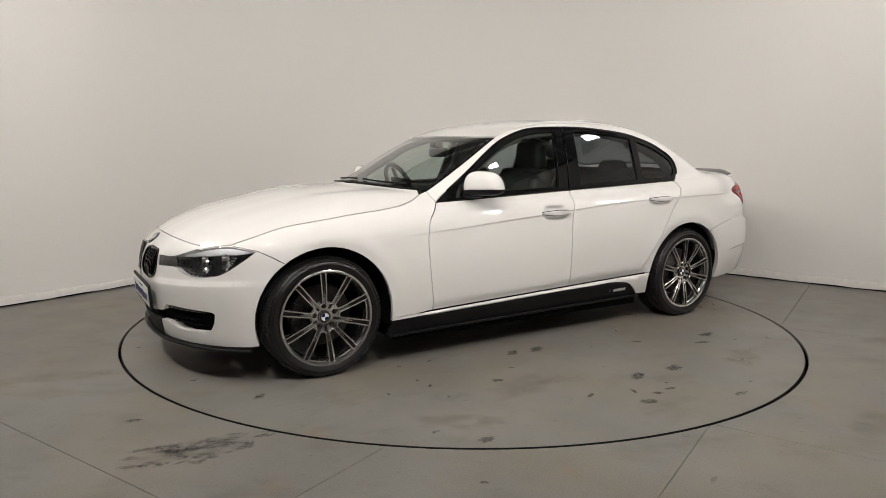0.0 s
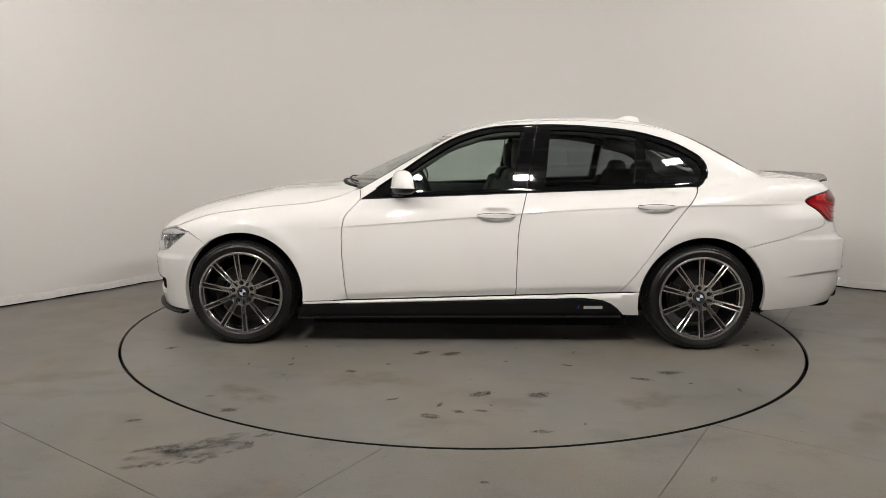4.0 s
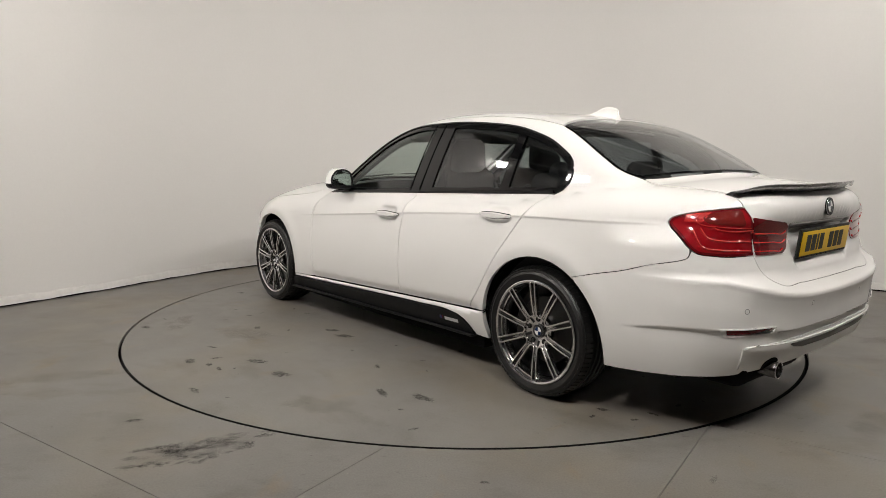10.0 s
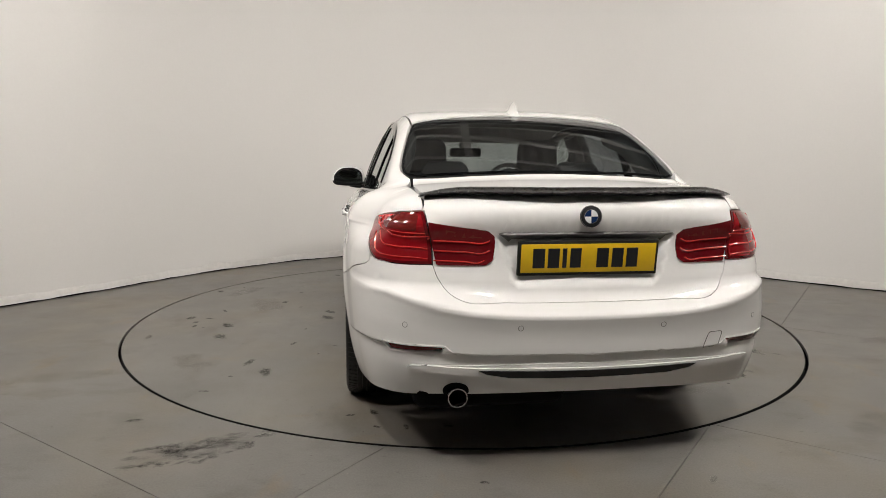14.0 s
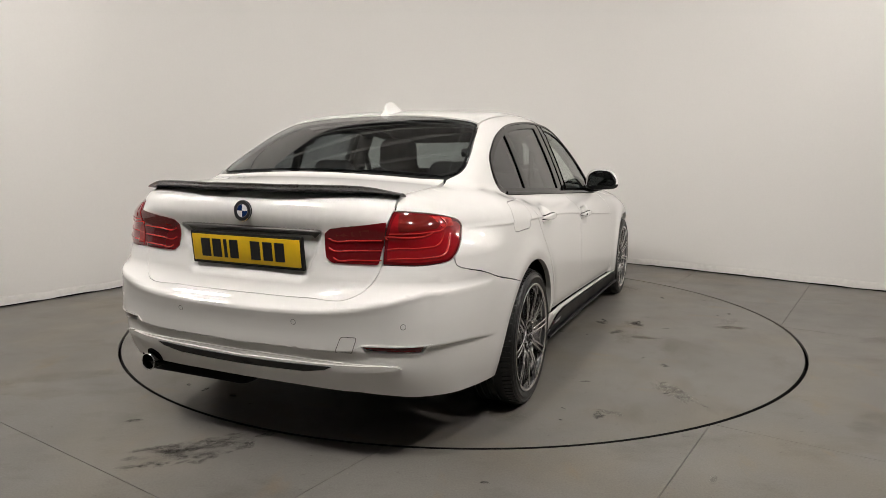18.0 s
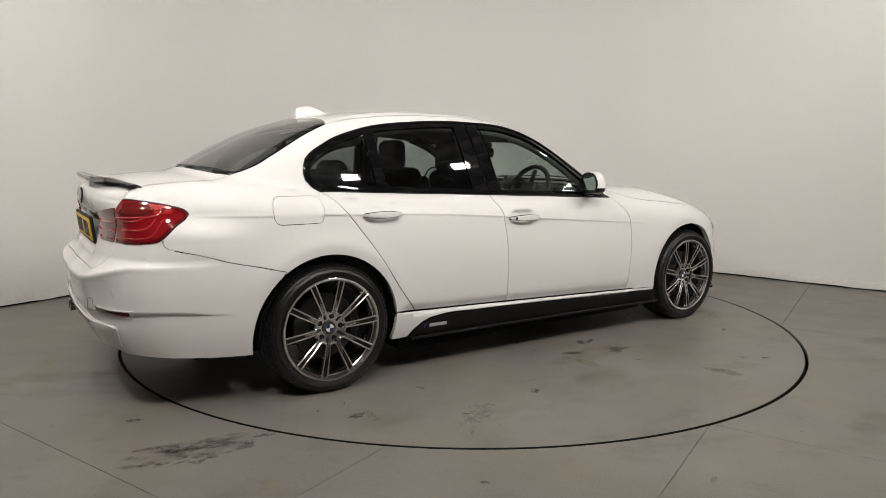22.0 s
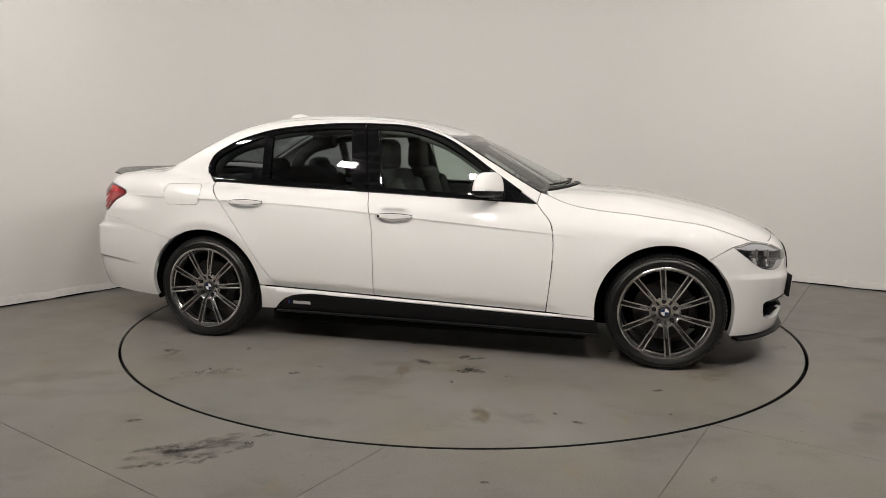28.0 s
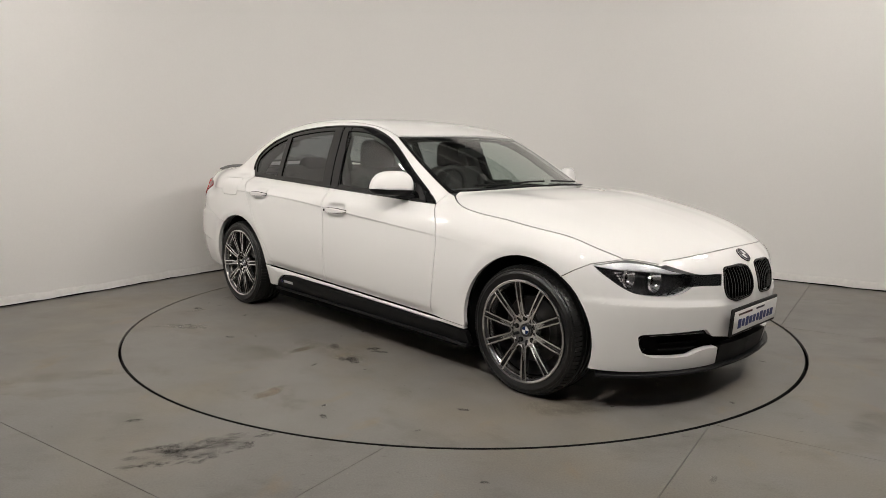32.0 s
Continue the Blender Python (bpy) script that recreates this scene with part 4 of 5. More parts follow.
strip = [(.280, .634), (.44, .640), (.47, .600), (.42, .585), (.33, .579), (.294, .577)]
front_half = flat(FRONT, hood_front[::-1], hood_lamp[::-1][1:], [lamp_tip], bump_seam_f[1:], arch(0, 52, -19)[1:], FRONT[0](np.array([(.75, .195), (.5, .19), (.2, .19), (0, .19)])))
bumper_outline = mirrored_flat(front_half, 0)
lamp_outline = flat(FRONT, [lamp_tip], hood_side[-1:], hood_lamp[1:], spline([(1.968, .585, .700), (2.03, .51, .668), (2.085, .425, .642), (2.12, .30, .636)])[2:], FRONT[0](to_front([(.276, .634), (.293, .574), (.35, .577), (.42, .582)])), lamp_low[::-1][2:-1])
lamp_hole = shrink(lamp_outline, .0015)
holes = []
for s in (1, -1):
    g = to_front(grille, s)
    lh = lamp_hole * np.array([s, 1])
    holes += [shrink(g, -.004), shrink(lh, .002)]
holes += [to_front(mouth)]
fold = np.array([(y, .488 + .06 * (y - .37) + o) for y in np.arange(.20, .80, .02) for o in (-.012, -.001, .002, .012, .024, .035)])
panel("front_bumper", FRONT, bumper_outline, PAINT, car, holes=holes, step=.026, gap=.0012, depth=.03, extra=np.concatenate([to_front(fold, s) for s in (1, -1)]))
for s in (1, -1):
    # kidney grille: black surround and upright bars set back in the opening
    g = to_front(grille, s)
    k = panel("kidney_grille", FRONT, g, GLOSS_BLACK, car, gap=-.003, depth=.02, lift=-.022, label="black kidney grille", step=.04)
    bm = bmesh.new()
    edge = FRONT[0](resample(g, .02))
    n = outward(edge)
    sweep(bm, [tuple(p) for p in edge - n * .002], .005, .007, closed=True, up=(1, 0, 0))
    part("grille_frame", bm, GLOSS_BLACK, k)
    for y in np.linspace(.055, .255, 9):
        bm = bmesh.new()
        q = to_front([(y, z) for z in np.linspace(.512, .648, 7)], s)
        pts = FRONT[0](q)
        pts = pts - outward(pts) * .008
        sweep(bm, [tuple(p) for p in pts], .009, .0035, up=(0, 1, 0))
        part("grille_bar", bm, GLOSS_BLACK, k)
    panel("lamp_bridge", FRONT, to_front(strip, s), SATIN_BLACK, car, gap=.001, depth=.01, lift=-.006, label="black strip between lamp and grille")
# black panel over the white lip in the middle of the mouth
panel("lower_grille", FRONT, mirrored_flat(to_front([(0, .284), (.262, .286), (.275, .270), (.268, .1895), (0, .1895)]), 0), PLASTIC, car, gap=0, depth=.03, lift=.003, label="black plastic panel across the lower mouth")
panel("air_intake", FRONT, to_front(mouth), DARK, car, gap=-.004, depth=.02, lift=-.045, label="dark backing of the wide air intake")

# splitter under the front bumper
bm = bmesh.new()
lip = [np.array(p) for p in FRONT[0](np.array([(a, .20) for a in np.linspace(-.84, .84, 61)]))]
lip = [p for p in lip if np.hypot(p[0] - 1.397, .19 - .321) > .374]
sweep(bm, [(p[0] - .004, p[1] * 1.004, .181) for p in lip], .028, .007)
part("splitter", bm, SATIN_BLACK, car, "black front splitter")

# rear bumper
rear_half = flat(REAR, boot_edge_c[::-1], lamp_r_low[meet:][::-1][1:], bump_seam_r[::-1][1:], arch(1, 127, 190.5)[1:], REAR[0](np.array([(.80, .25), (.62, .275), (.4, .298), (0, .30)])))
rear_outline = mirrored_flat(rear_half, 0)
across = np.arange(-1.0, 1.0, .020)
crest = CREST(REAR[0](np.stack([across, 0 * across + .47], 1))[:, 0])
shelf = .06 * np.clip(np.abs(1.13 * np.sin(across / .9)) / .65, 0, 1.15) ** 3
ledge = np.array([(a, z + o) for a, z in zip(across, crest) for o in (-.030, -.016, -.011, -.006, -.001, .006)] + [(a, z + o) for a, z in zip(across, shelf) for o in (.545, .572, .587, .596, .601, .606, .612, .622)])


def to_rear(yz, sign=1):
    q = np.array(yz, float)
    q[:, 0] *= sign
    o = np.stack([0 * q[:, 0] - 1.0, q[:, 0], q[:, 1]], 1)
    return REAR[1](cast(o, np.tile((-1., 0., 0.), (len(q), 1)), .1, 1.7))


def strip_on(bm, view, pts, w, h, lift, up=(0, 0, 1)):
    """A flat bar that follows the bodywork."""
    p = view[0](np.array(pts, float))
    n = outward(p)
    sweep(bm, [tuple(a) for a in p + n * lift], w, h, up=up)


def tail_light(s):
    m = np.array([s, 1])
    outer = flat(REAR, lamp_r_top, boot_edge_b[1:], lamp_r_low[::-1][1:-1]) * m
    tl = panel("tail_light", REAR, outer, DEEP_RED, car, gap=.003, lift=.002, step=.02, label="red tail light with light bars")
    rim = shrink(outer, .012)
    panel("lens_body", REAR, rim, RED_LENS, tl, gap=0, lift=.0045, step=.02)
    facet = flat(REAR, np.array([(-2.183, .710, .951), (-2.104, .755, .941), (-2.102, .768, .913), (-2.170, .750, .912)])) * m
    panel("lens_facet", REAR, facet, BRIGHT_RED, tl, gap=0, lift=.006, step=.03, label="bright red lens facet")
    panel("indicator_lens", REAR, rounded([(.515, .960), (.595, .952), (.640, .930), (.625, .908), (.512, .900)], .012) * m, SMOKE_RED, tl, gap=0, lift=.006, step=.02, label="dark indicator lens")
    inner = to_rear(rounded([(.594, .934), (.50, .922), (.378, .906), (.352, .885), (.350, .845), (.358, .795), (.385, .776), (.564, .776), (.579, .85)], .008), s)
    il = panel("tail_light_half", REAR, inner, DEEP_RED, boot, gap=.0005, lift=.0045, step=.02, label="red tail light half on the boot lid")
    panel("reversing_lens", REAR, to_rear([(.53, .908), (.40, .886), (.40, .868), (.53, .888)], s), SMOKE_RED, boot, gap=0, lift=.0045, step=.03, label="clear reversing lamp strip")
    a0 = REAR[1](boot_edge_b[14:15])[0, 0] + .010
    for z, a1, rise in ((.876, .600, .010), (.838, .625, .040), (.802, .640, .070)):
        path = spline([(s * a0, z - .004), (s * (a1 - .12), z), (s * (a1 - .045), z + .003), (s * a1, z + .012), (s * (a1 + .012 + .22 * rise), z + .012 + rise)], 7)
        bm = bmesh.new()
        strip_on(bm, REAR, path, .0025, .0026, .0052)
        part("light_bar", bm, BRIGHT_RED, tl, "bright red light bar")
        low = .386 if z < .81 else .366
        bm = bmesh.new()
        strip_on(bm, REAR, to_rear(spline([(.574, z - .008), (.46, z - .012), (low + .018, z - .014), (low + .004, z - .006)], 5), s), .0025, .0025, .0062)
        part("light_bar", bm, BRIGHT_RED, il, "bright red light bar")
    hook = REAR[0](spline([(s * (a0 + .004), .893), (s * .600, .897), (s * .640, .903), (s * .656, .918), (s * .640, .944)], 7))
    bm = bmesh.new()
    sweep(bm, [tuple(p) for p in hook + outward(hook) * .0062], .0022, .0022)
    part("lens_edge", bm, BRIGHT_RED, tl)


def head_light(s):
    m = np.array([s, 1])
    hl = panel("headlight", FRONT, lamp_outline * m, LENS, car, gap=.0055, depth=.004, lift=.002, label="clear headlight with dark surround and twin reflectors")
    panel("lamp_bowl", FRONT, lamp_outline * m, LAMP_GREY, hl, gap=.002, depth=-.085, lift=-.088, step=.025)
    brow = [(.800, .684), (.722, .702), (.668, .698), (.611, .686), (.545, .660), (.50, .648), (.56, .650), (.62, .660), (.70, .668), (.755, .672)]
    panel("lamp_brow", FRONT, to_front(brow, s), SATIN_SILVER, hl, gap=0, depth=.012, lift=-.007, step=.02, label="silver strip along the lamp's upper edge")
    for y, z, r in ((.700, .628, .044), (.604, .612, .050)):
        p = FRONT[0](to_front([(y, z)], s))[0]
        c = p + np.array((-.062, 0, 0))
        bm = bmesh.new()
        lathe(bm, [(.001, -.018), (r * .5, -.012), (r * .85, .010), (r, .030), (r * 1.03, .030), (r * 1.04, .020)], 28, "x", at=tuple(c))
        part("reflector_bowl", bm, CHROME, hl, "chrome reflector bowl")
        bm = bmesh.new()
        bmesh.ops.create_uvsphere(bm, u_segments=14, v_segments=8, radius=r * .36, matrix=Matrix.Translation(tuple(c)))
        part("bulb_cover", bm, CHROME_DARK, hl)
    bm = bmesh.new()
    for k in range(4):
        p = FRONT[0](to_front([(.745 - .004 * k, .652 - .012 * k)], s))[0]
        box(bm, (.02, .022, .008), (p[0] - .02, p[1] - s * .01, p[2]), .002)
    part("side_marker", bm, CHROME, hl)


reflector = [(.747, .489), (.732, .465), (.553, .469), (.542, .490)]
bumper_r = panel("rear_bumper", REAR, rear_outline, PAINT, car, holes=[to_rear(reflector, 1), to_rear(reflector, -1)], step=.022, gap=.0012, depth=.03, extra=ledge)
for s in (1, -1):
    bezel = [(.764, .495), (.742, .459), (.540, .462), (.498, .466), (.545, .497)]
    panel("reflector_bezel", REAR, to_rear(bezel, s), PAINT, bumper_r, holes=[to_rear(shrink(np.array(reflector), -.002), s)], gap=0, lift=.004, depth=.006, label="white reflector surround", step=.02)
    panel("rear_reflector", REAR, to_rear(reflector, s), DEEP_RED, bumper_r, gap=.002, lift=-.004, label="red reflector")
    tail_light(s)
    head_light(s)


# wheels
def wheel(at, s, turn=0.0):
    w = new("wheel")
    w.parent = car
    w.matrix_basis = Matrix.Translation(at)
    f = lambda y: s * y
    bm = bmesh.new()
    R, half = .3215, .118
    rows = [(.256, -half + .012), (.275, -half + .002), (.300, -half + .004), (.3165, -half + .022), (R, -half + .045)]
    for k in range(-2, 3):
        y = k * .034
        rows += [(R, y - .0115), (R - .006, y - .009), (R - .006, y + .009), (R, y + .0115)] if abs(k) < 2 else [(R, y)]
    rows += [(R, half - .045), (.3165, half - .022), (.307, half - .008), (.3045, half - .0065), (.303, half - .0035), (.301, half - .0035), (.2995, half - .0055), (.289, half - .0005), (.287, half + .0015), (.284, half + .0015), (.282, half + .0002), (.268, half - .001), (.257, half - .010)]
    lathe(bm, [(r, f(y)) for r, y in rows], 72)
    bmesh.ops.recalc_face_normals(bm, faces=bm.faces[:])
    tyre = part("tyre", bm, RUBBER, w, "black low-profile tyre")
    bm = bmesh.new()
    for k in range(84):
        t = 2 * math.pi * k / 84
        for side in (-1, 1):
            m = Matrix.Rotation(-t, 4, "Y") @ Matrix.Translation((.3166, side * (half - .030), 0)) @ Matrix.Rotation(side * .30, 4, "Z")
            box(bm, (.0095, .040, .0165), turn=m)
    tagged(part("tread", bm, RUBBER, tyre, smooth=False), "rubber tread blocks", kind="stuff")
    bm = bmesh.new()
    lathe(bm, [(.257, f(.106)), (.2575, f(.116)), (.252, f(.118)), (.244, f(.114)), (.239, f(.104)), (.236, f(.07)), (.225, f(-.10)), (.25, f(-.11))], 72)
    bmesh.ops.recalc_face_normals(bm, faces=bm.faces[:])
    rim = part("rim", bm, GUNMETAL, w, "gunmetal alloy rim")
    bm = bmesh.new()
    lathe(bm, [(.2575, f(.1175)), (.2535, f(.1195)), (.245, f(.1165)), (.2425, f(.1105))], 72)
    bmesh.ops.recalc_face_normals(bm, faces=bm.faces[:])
    part("rim_lip", bm, POLISHED, rim, "polished rim lip")
    bm = bmesh.new()
    lathe(bm, [(.2395, f(.100)), (.2340, f(.094)), (.2330, f(.080)), (.2285, f(.074)), (.2270, f(.050))], 72)
    bmesh.ops.recalc_face_normals(bm, faces=bm.faces[:])
    part("rim_step", bm, POLISHED, rim, "polished inner step of the rim")
    # ten twin spokes: dark webs and polished edges that turn round each opening
    dish = lambda r: .098 - .030 * (1 - (r / .24)) ** 2 * 1.0 + .010 * (r / .24)
    for k in range(10):
        a = math.radians(36 * k + 18 + turn)
        c, sn = math.cos(a), math.sin(a)
        bm = bmesh.new()
        pts = [(r * c, f(dish(r) - .012), r * sn) for r in np.linspace(.05, .244, 8)]
        sweep(bm, pts, lambda t: .007 + .005 * t, .010, up=(0, 1, 0))
        part("spoke", bm, SPOKE_DARK, rim)
        # solid root where the twin edges run together
        bm = bmesh.new()
        rr = (.074, .086, .100, .112, .130, .150)
        left, right = [], []
        for r in rr:
            wd = (.0098 + .0046 * (r / .24)) * min(max(.04, (.152 - r) / .052), 1)
            left.append(bm.verts.new((r * c - wd * sn, f(dish(r) + .0085), r * sn + wd * c)))
            right.append(bm.verts.new((r * c + wd * sn, f(dish(r) + .0085), r * sn - wd * c)))
        for i in range(5):
            bm.faces.new((left[i], left[i + 1], right[i + 1], right[i]))
        bmesh.ops.solidify(bm, geom=bm.faces[:], thickness=.006)
        bmesh.ops.recalc_face_normals(bm, faces=bm.faces[:])
        part("spoke_root", bm, POLISHED, rim, "polished spoke root", smooth=False)
    for k in range(10):
        mid = math.radians(36 * k + turn)
        prof = []
        for r in np.linspace(.246, .096, 11):
            prof.append((r, math.radians(18) - (.0088 + .0050 * (r / .24)) / r))
        left = [(r * math.cos(t), r * math.sin(t)) for r, t in prof]
        ex, ey = left[-1]
        bend = [(ex - .019 * math.sin(u), ey * math.cos(u)) for u in np.linspace(.25, math.pi / 2, 5)]
        half_path = left + bend
        full = half_path + [(x, -y) for x, y in half_path[::-1][1:]]
        pts = []
        for x, z in full:
            r = math.hypot(x, z)
            pts.append((x * math.cos(mid) - z * math.sin(mid), f(dish(r) + .002), x * math.sin(mid) + z * math.cos(mid)))
        bm = bmesh.new()
        sweep(bm, pts, .0042, .011, up=(0, 1, 0))
        part("spoke_edge", bm, POLISHED, rim, "polished spoke edge")
    bm = bmesh.new()
    lathe(bm, [(.001, f(.072)), (.035, f(.073)), (.052, f(.076)), (.066, f(.080)), (.080, f(.087)), (.085, f(.087)), (.088, f(.080)), (.088, f(.03))], 60)
    bmesh.ops.recalc_face_normals(bm, faces=bm.faces[:])
    hub = part("hub", bm, POLISHED, w, "machined hub face")
    for k in range(5):
        a = math.radians(72 * k + 18 + turn)
        # raised black disc for the shade inside the bolt hole
        bm = bmesh.new()
        lathe(bm, [(.001, f(.0806)), (.0125, f(.0808)), (.0135, f(.074))], 14, at=(.060 * math.cos(a), 0, .060 * math.sin(a)))
        part("bolt_recess", bm, DARK, hub)
        bm = bmesh.new()
        lathe(bm, [(.001, f(.0825)), (.0075, f(.0825)), (.0085, f(.0805))], 6, at=(.060 * math.cos(a), 0, .060 * math.sin(a)))
        part("wheel_bolt", bm, STEEL, hub)
    roundel(w, (0, f(.0800), 0), .034, Vector((0, s, 0)), Vector((0, 0, 1)), "cap_badge")
    bm = bmesh.new()
    lathe(bm, [(.06, f(.02)), (.165, f(.02)), (.170, f(.012)), (.165, f(.002)), (.06, f(.0))], 48)
    bmesh.ops.recalc_face_normals(bm, faces=bm.faces[:])
    part("brake_disc", bm, STEEL, w)
    bm = bmesh.new()
    sweep(bm, [(.150 * math.cos(t), f(.022), .150 * math.sin(t)) for t in np.linspace(-.5, .5, 9)], .032, .028, up=(0, 1, 0))
    part("brake_caliper", bm, STEEL, w)
    return w


def roundel(parent, at, r, normal, up, name="badge"):
    """A round badge: black ring with chrome edges, blue and white quarters."""
    right = up.cross(normal).normalized()
    up = normal.cross(right).normalized()
    m = Matrix((right, up, normal)).transposed().to_4x4()
    m.translation = at
    bm = bmesh.new()
    lathe(bm, [(.001, .001), (r * .9, .001), (r, -.001), (r, -.006)], 32, "z")
    b = part(name, bm, INK, parent, "round badge with blue and white quarters", m=m)
    for rr in (.97, .62):
        bm = bmesh.new()
        tube(bm, [(r * rr * math.cos(t), r * rr * math.sin(t), .001) for t in np.linspace(0, 2 * math.pi, 33)[:-1]], r * .035, 6, True)
        part("badge_ring", bm, CHROME, b)
    for q in range(4):
        bm = bmesh.new()
        pts = [bm.verts.new((0, 0, .0022))] + [bm.verts.new((r * .6 * math.cos(t), r * .6 * math.sin(t), .0022)) for t in np.linspace(q * math.pi / 2, (q + 1) * math.pi / 2, 9)]
        bm.faces.new(pts)
        part("badge_quarter", bm, BLUE if q % 2 else BADGE_WHITE, b, smooth=False)
    return b


TURNS = {(True, 1): -5, (True, -1): 6, (False, 1): -3, (False, -1): -12}
for x, y in ((1.405, .762), (-1.405, .777)):
    for s in (1, -1):
        wheel((x, s * y, .319), s, TURNS[(x > 0, s)])

# underside and wheel housings
bm = bmesh.new()
box(bm, (3.9, 1.0, .13), (-.02, 0, .215), .01)
# wide block hung low to hold light off the floor beneath
box(bm, (1.96, 1.62, .19), (0, 0, .215), .02)
part("underbody", bm, DARK, car, "black underside")
for (x, z, r) in ARCHES:
    for s in (1, -1):
        bm = bmesh.new()
        rows = []
        for a in np.linspace(-14, 194, 36):
            c, sn = math.cos(radians(a)), math.sin(radians(a))
            edge_y = min(.83, float(on_side([(x + (r + .012) * c, max(z + (r + .012) * sn, .22))])[0][1]) - .012)
            rows.append([bm.verts.new((x + (r + .012) * c, s * y, z + (r + .012) * sn)) for y in (edge_y, edge_y - .05, .60, .54)] + [bm.verts.new((x, s * .54, z))])
        for a, b in zip(rows, rows[1:]):
            for i in range(4):
                bm.faces.new((a[i], a[i + 1], b[i + 1], b[i]))
        part("wheel_housing", bm, DARK, car)
# ---- outside details ----
def handle(x, z, s, key):
    door = [o for o in car.children if o.name.startswith("front_door" if x > -.5 else "rear_door")][0 if s > 0 else 1]
    view = side_view(s)
    u = np.linspace(-.112, .112, 17)
    p = view[0](np.stack([x + u, 0 * u + z - .006], 1))
    p[:, 1] = s * (np.abs(view[0](np.array([(x - .125, z), (x + .125, z)]))[:, 1]).mean())
    rise = .005 + .024 * np.clip(1 - (u / .115) ** 4, 0, 1)
    bm = bmesh.new()
    sweep(bm, [(q[0], q[1] + s * r, q[2]) for q, r in zip(p, rise)], lambda t: .007, lambda t: .003 + .0125 * math.sin(math.pi * min(max(t, .02), .98)) ** .6)
    bmesh.ops.bevel(bm, geom=[e for e in bm.edges if e.calc_face_angle(0) > .5], offset=.003, segments=2, affect="EDGES")
    h = part("door_handle", bm, PAINT, door, "white door handle")
    # black outline in place of the shade in the gap round the handle
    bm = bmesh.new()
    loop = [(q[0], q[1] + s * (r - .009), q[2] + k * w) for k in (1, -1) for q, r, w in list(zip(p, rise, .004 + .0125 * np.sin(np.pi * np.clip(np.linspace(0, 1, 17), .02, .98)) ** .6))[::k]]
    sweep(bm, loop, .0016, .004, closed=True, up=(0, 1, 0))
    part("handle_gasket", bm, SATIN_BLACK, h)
    if key:
        bm = bmesh.new()
        lathe(bm, [(.001, .004), (.007, .004), (.008, 0)], 12, "y", at=(x - .085, (abs(p[0, 1]) + .031) * s - (0 if s > 0 else .004), z - .006))
        part("key_cap", bm, PLASTIC, door)


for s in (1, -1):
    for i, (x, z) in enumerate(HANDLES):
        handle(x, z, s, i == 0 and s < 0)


def door_mirror(s):
    """A mirror on a stalk: white cap, black lower half, indicator strip and silvered glass."""
    c = Vector((.410, s * .865, .970))
    top = [o for o in car.children if o.name.startswith("front_door")][0 if s > 0 else 1]
    sweep_back = lambda y: -.30 * y * (1 + 2.2 * max(y, 0))

    def shell(high, name, mat, grow, label):
        bm = bmesh.new()
        n, k = 32, 12
        rings = []
        for j in range(k + 1):
            v = 1.5 * j / k
            ring = []
            for i in range(n):
                a = 2 * math.pi * i / n
                w = math.cos(v) ** (.62 if high > 0 else .4)
                pw = lambda t, e: math.copysign(abs(t) ** e, t)
                x = (.060 + grow) * pw(math.cos(a), .75) * w
                y = (.120 + grow) * pw(math.sin(a), .70) * w
                zz = high * pw(math.sin(v), .92)
                x = max(x, -.040 + .08 * zz)
                y -= .10 * zz if high > 0 else 0
                ring.append(bm.verts.new(c + Vector((x + sweep_back(y), s * y, zz + (.05 * y * (1 - v / 1.5) if high > 0 else .05 * y)))))
            rings.append(ring)
        for a, b in zip(rings, rings[1:]):
            for i in range(n):
                bm.faces.new((a[i], a[(i + 1) % n], b[(i + 1) % n], b[i]))
        bm.faces.new(rings[0][::-1])
        bm.faces.new(rings[-1])
        bmesh.ops.remove_doubles(bm, verts=bm.verts[:], dist=.0005)
        bmesh.ops.recalc_face_normals(bm, faces=bm.faces[:])
        return part(name, bm, mat, top, label)
    shell(.108, "mirror_cap", PAINT, 0, "white door mirror cap")
    shell(-.036, "mirror_foot", SATIN_BLACK, -.002, "black lower half of the door mirror")
    bm = bmesh.new()
    sweep(bm, [(.465, s * .735, .926), (.455, s * .765, .926), (.44, s * .80, .930), (.420, s * .845, .942)], lambda t: .034 - .008 * t, lambda t: .011 + .006 * t)
    part("mirror_stalk", bm, SATIN_BLACK, top)
    bm = bmesh.new()
    ring = rounded([(-.104, -.018), (.100, -.012), (.104, .040), (.06, .088), (-.03, .096), (-.092, .070)], .03)
    vs = [bm.verts.new(c + Vector((-.0425 + sweep_back(q[0]) + .08 * q[1], s * q[0], q[1]))) for q in ring]
    bm.faces.new(vs)
    edge = [v.co.copy() for v in vs]
    part("mirror_glass", bm, MIRROR, top, "silvered mirror glass", smooth=False)
    bm = bmesh.new()
    sweep(bm, [tuple(v) for v in edge], .005, .006, closed=True, up=(1, 0, 0))
    part("mirror_surround", bm, SATIN_BLACK, top)
    bm = bmesh.new()
    sweep(bm, [tuple(c + Vector((x + sweep_back(y), s * y, .006 + .05 * y))) for x, y in ((.0600, -.05), (.0600, .03), (.053, .085), (.036, .110))], .003, .0035)
    part("mirror_indicator", bm, SATIN_SILVER, top, "clear indicator strip")


for s in (1, -1):
    door_mirror(s)

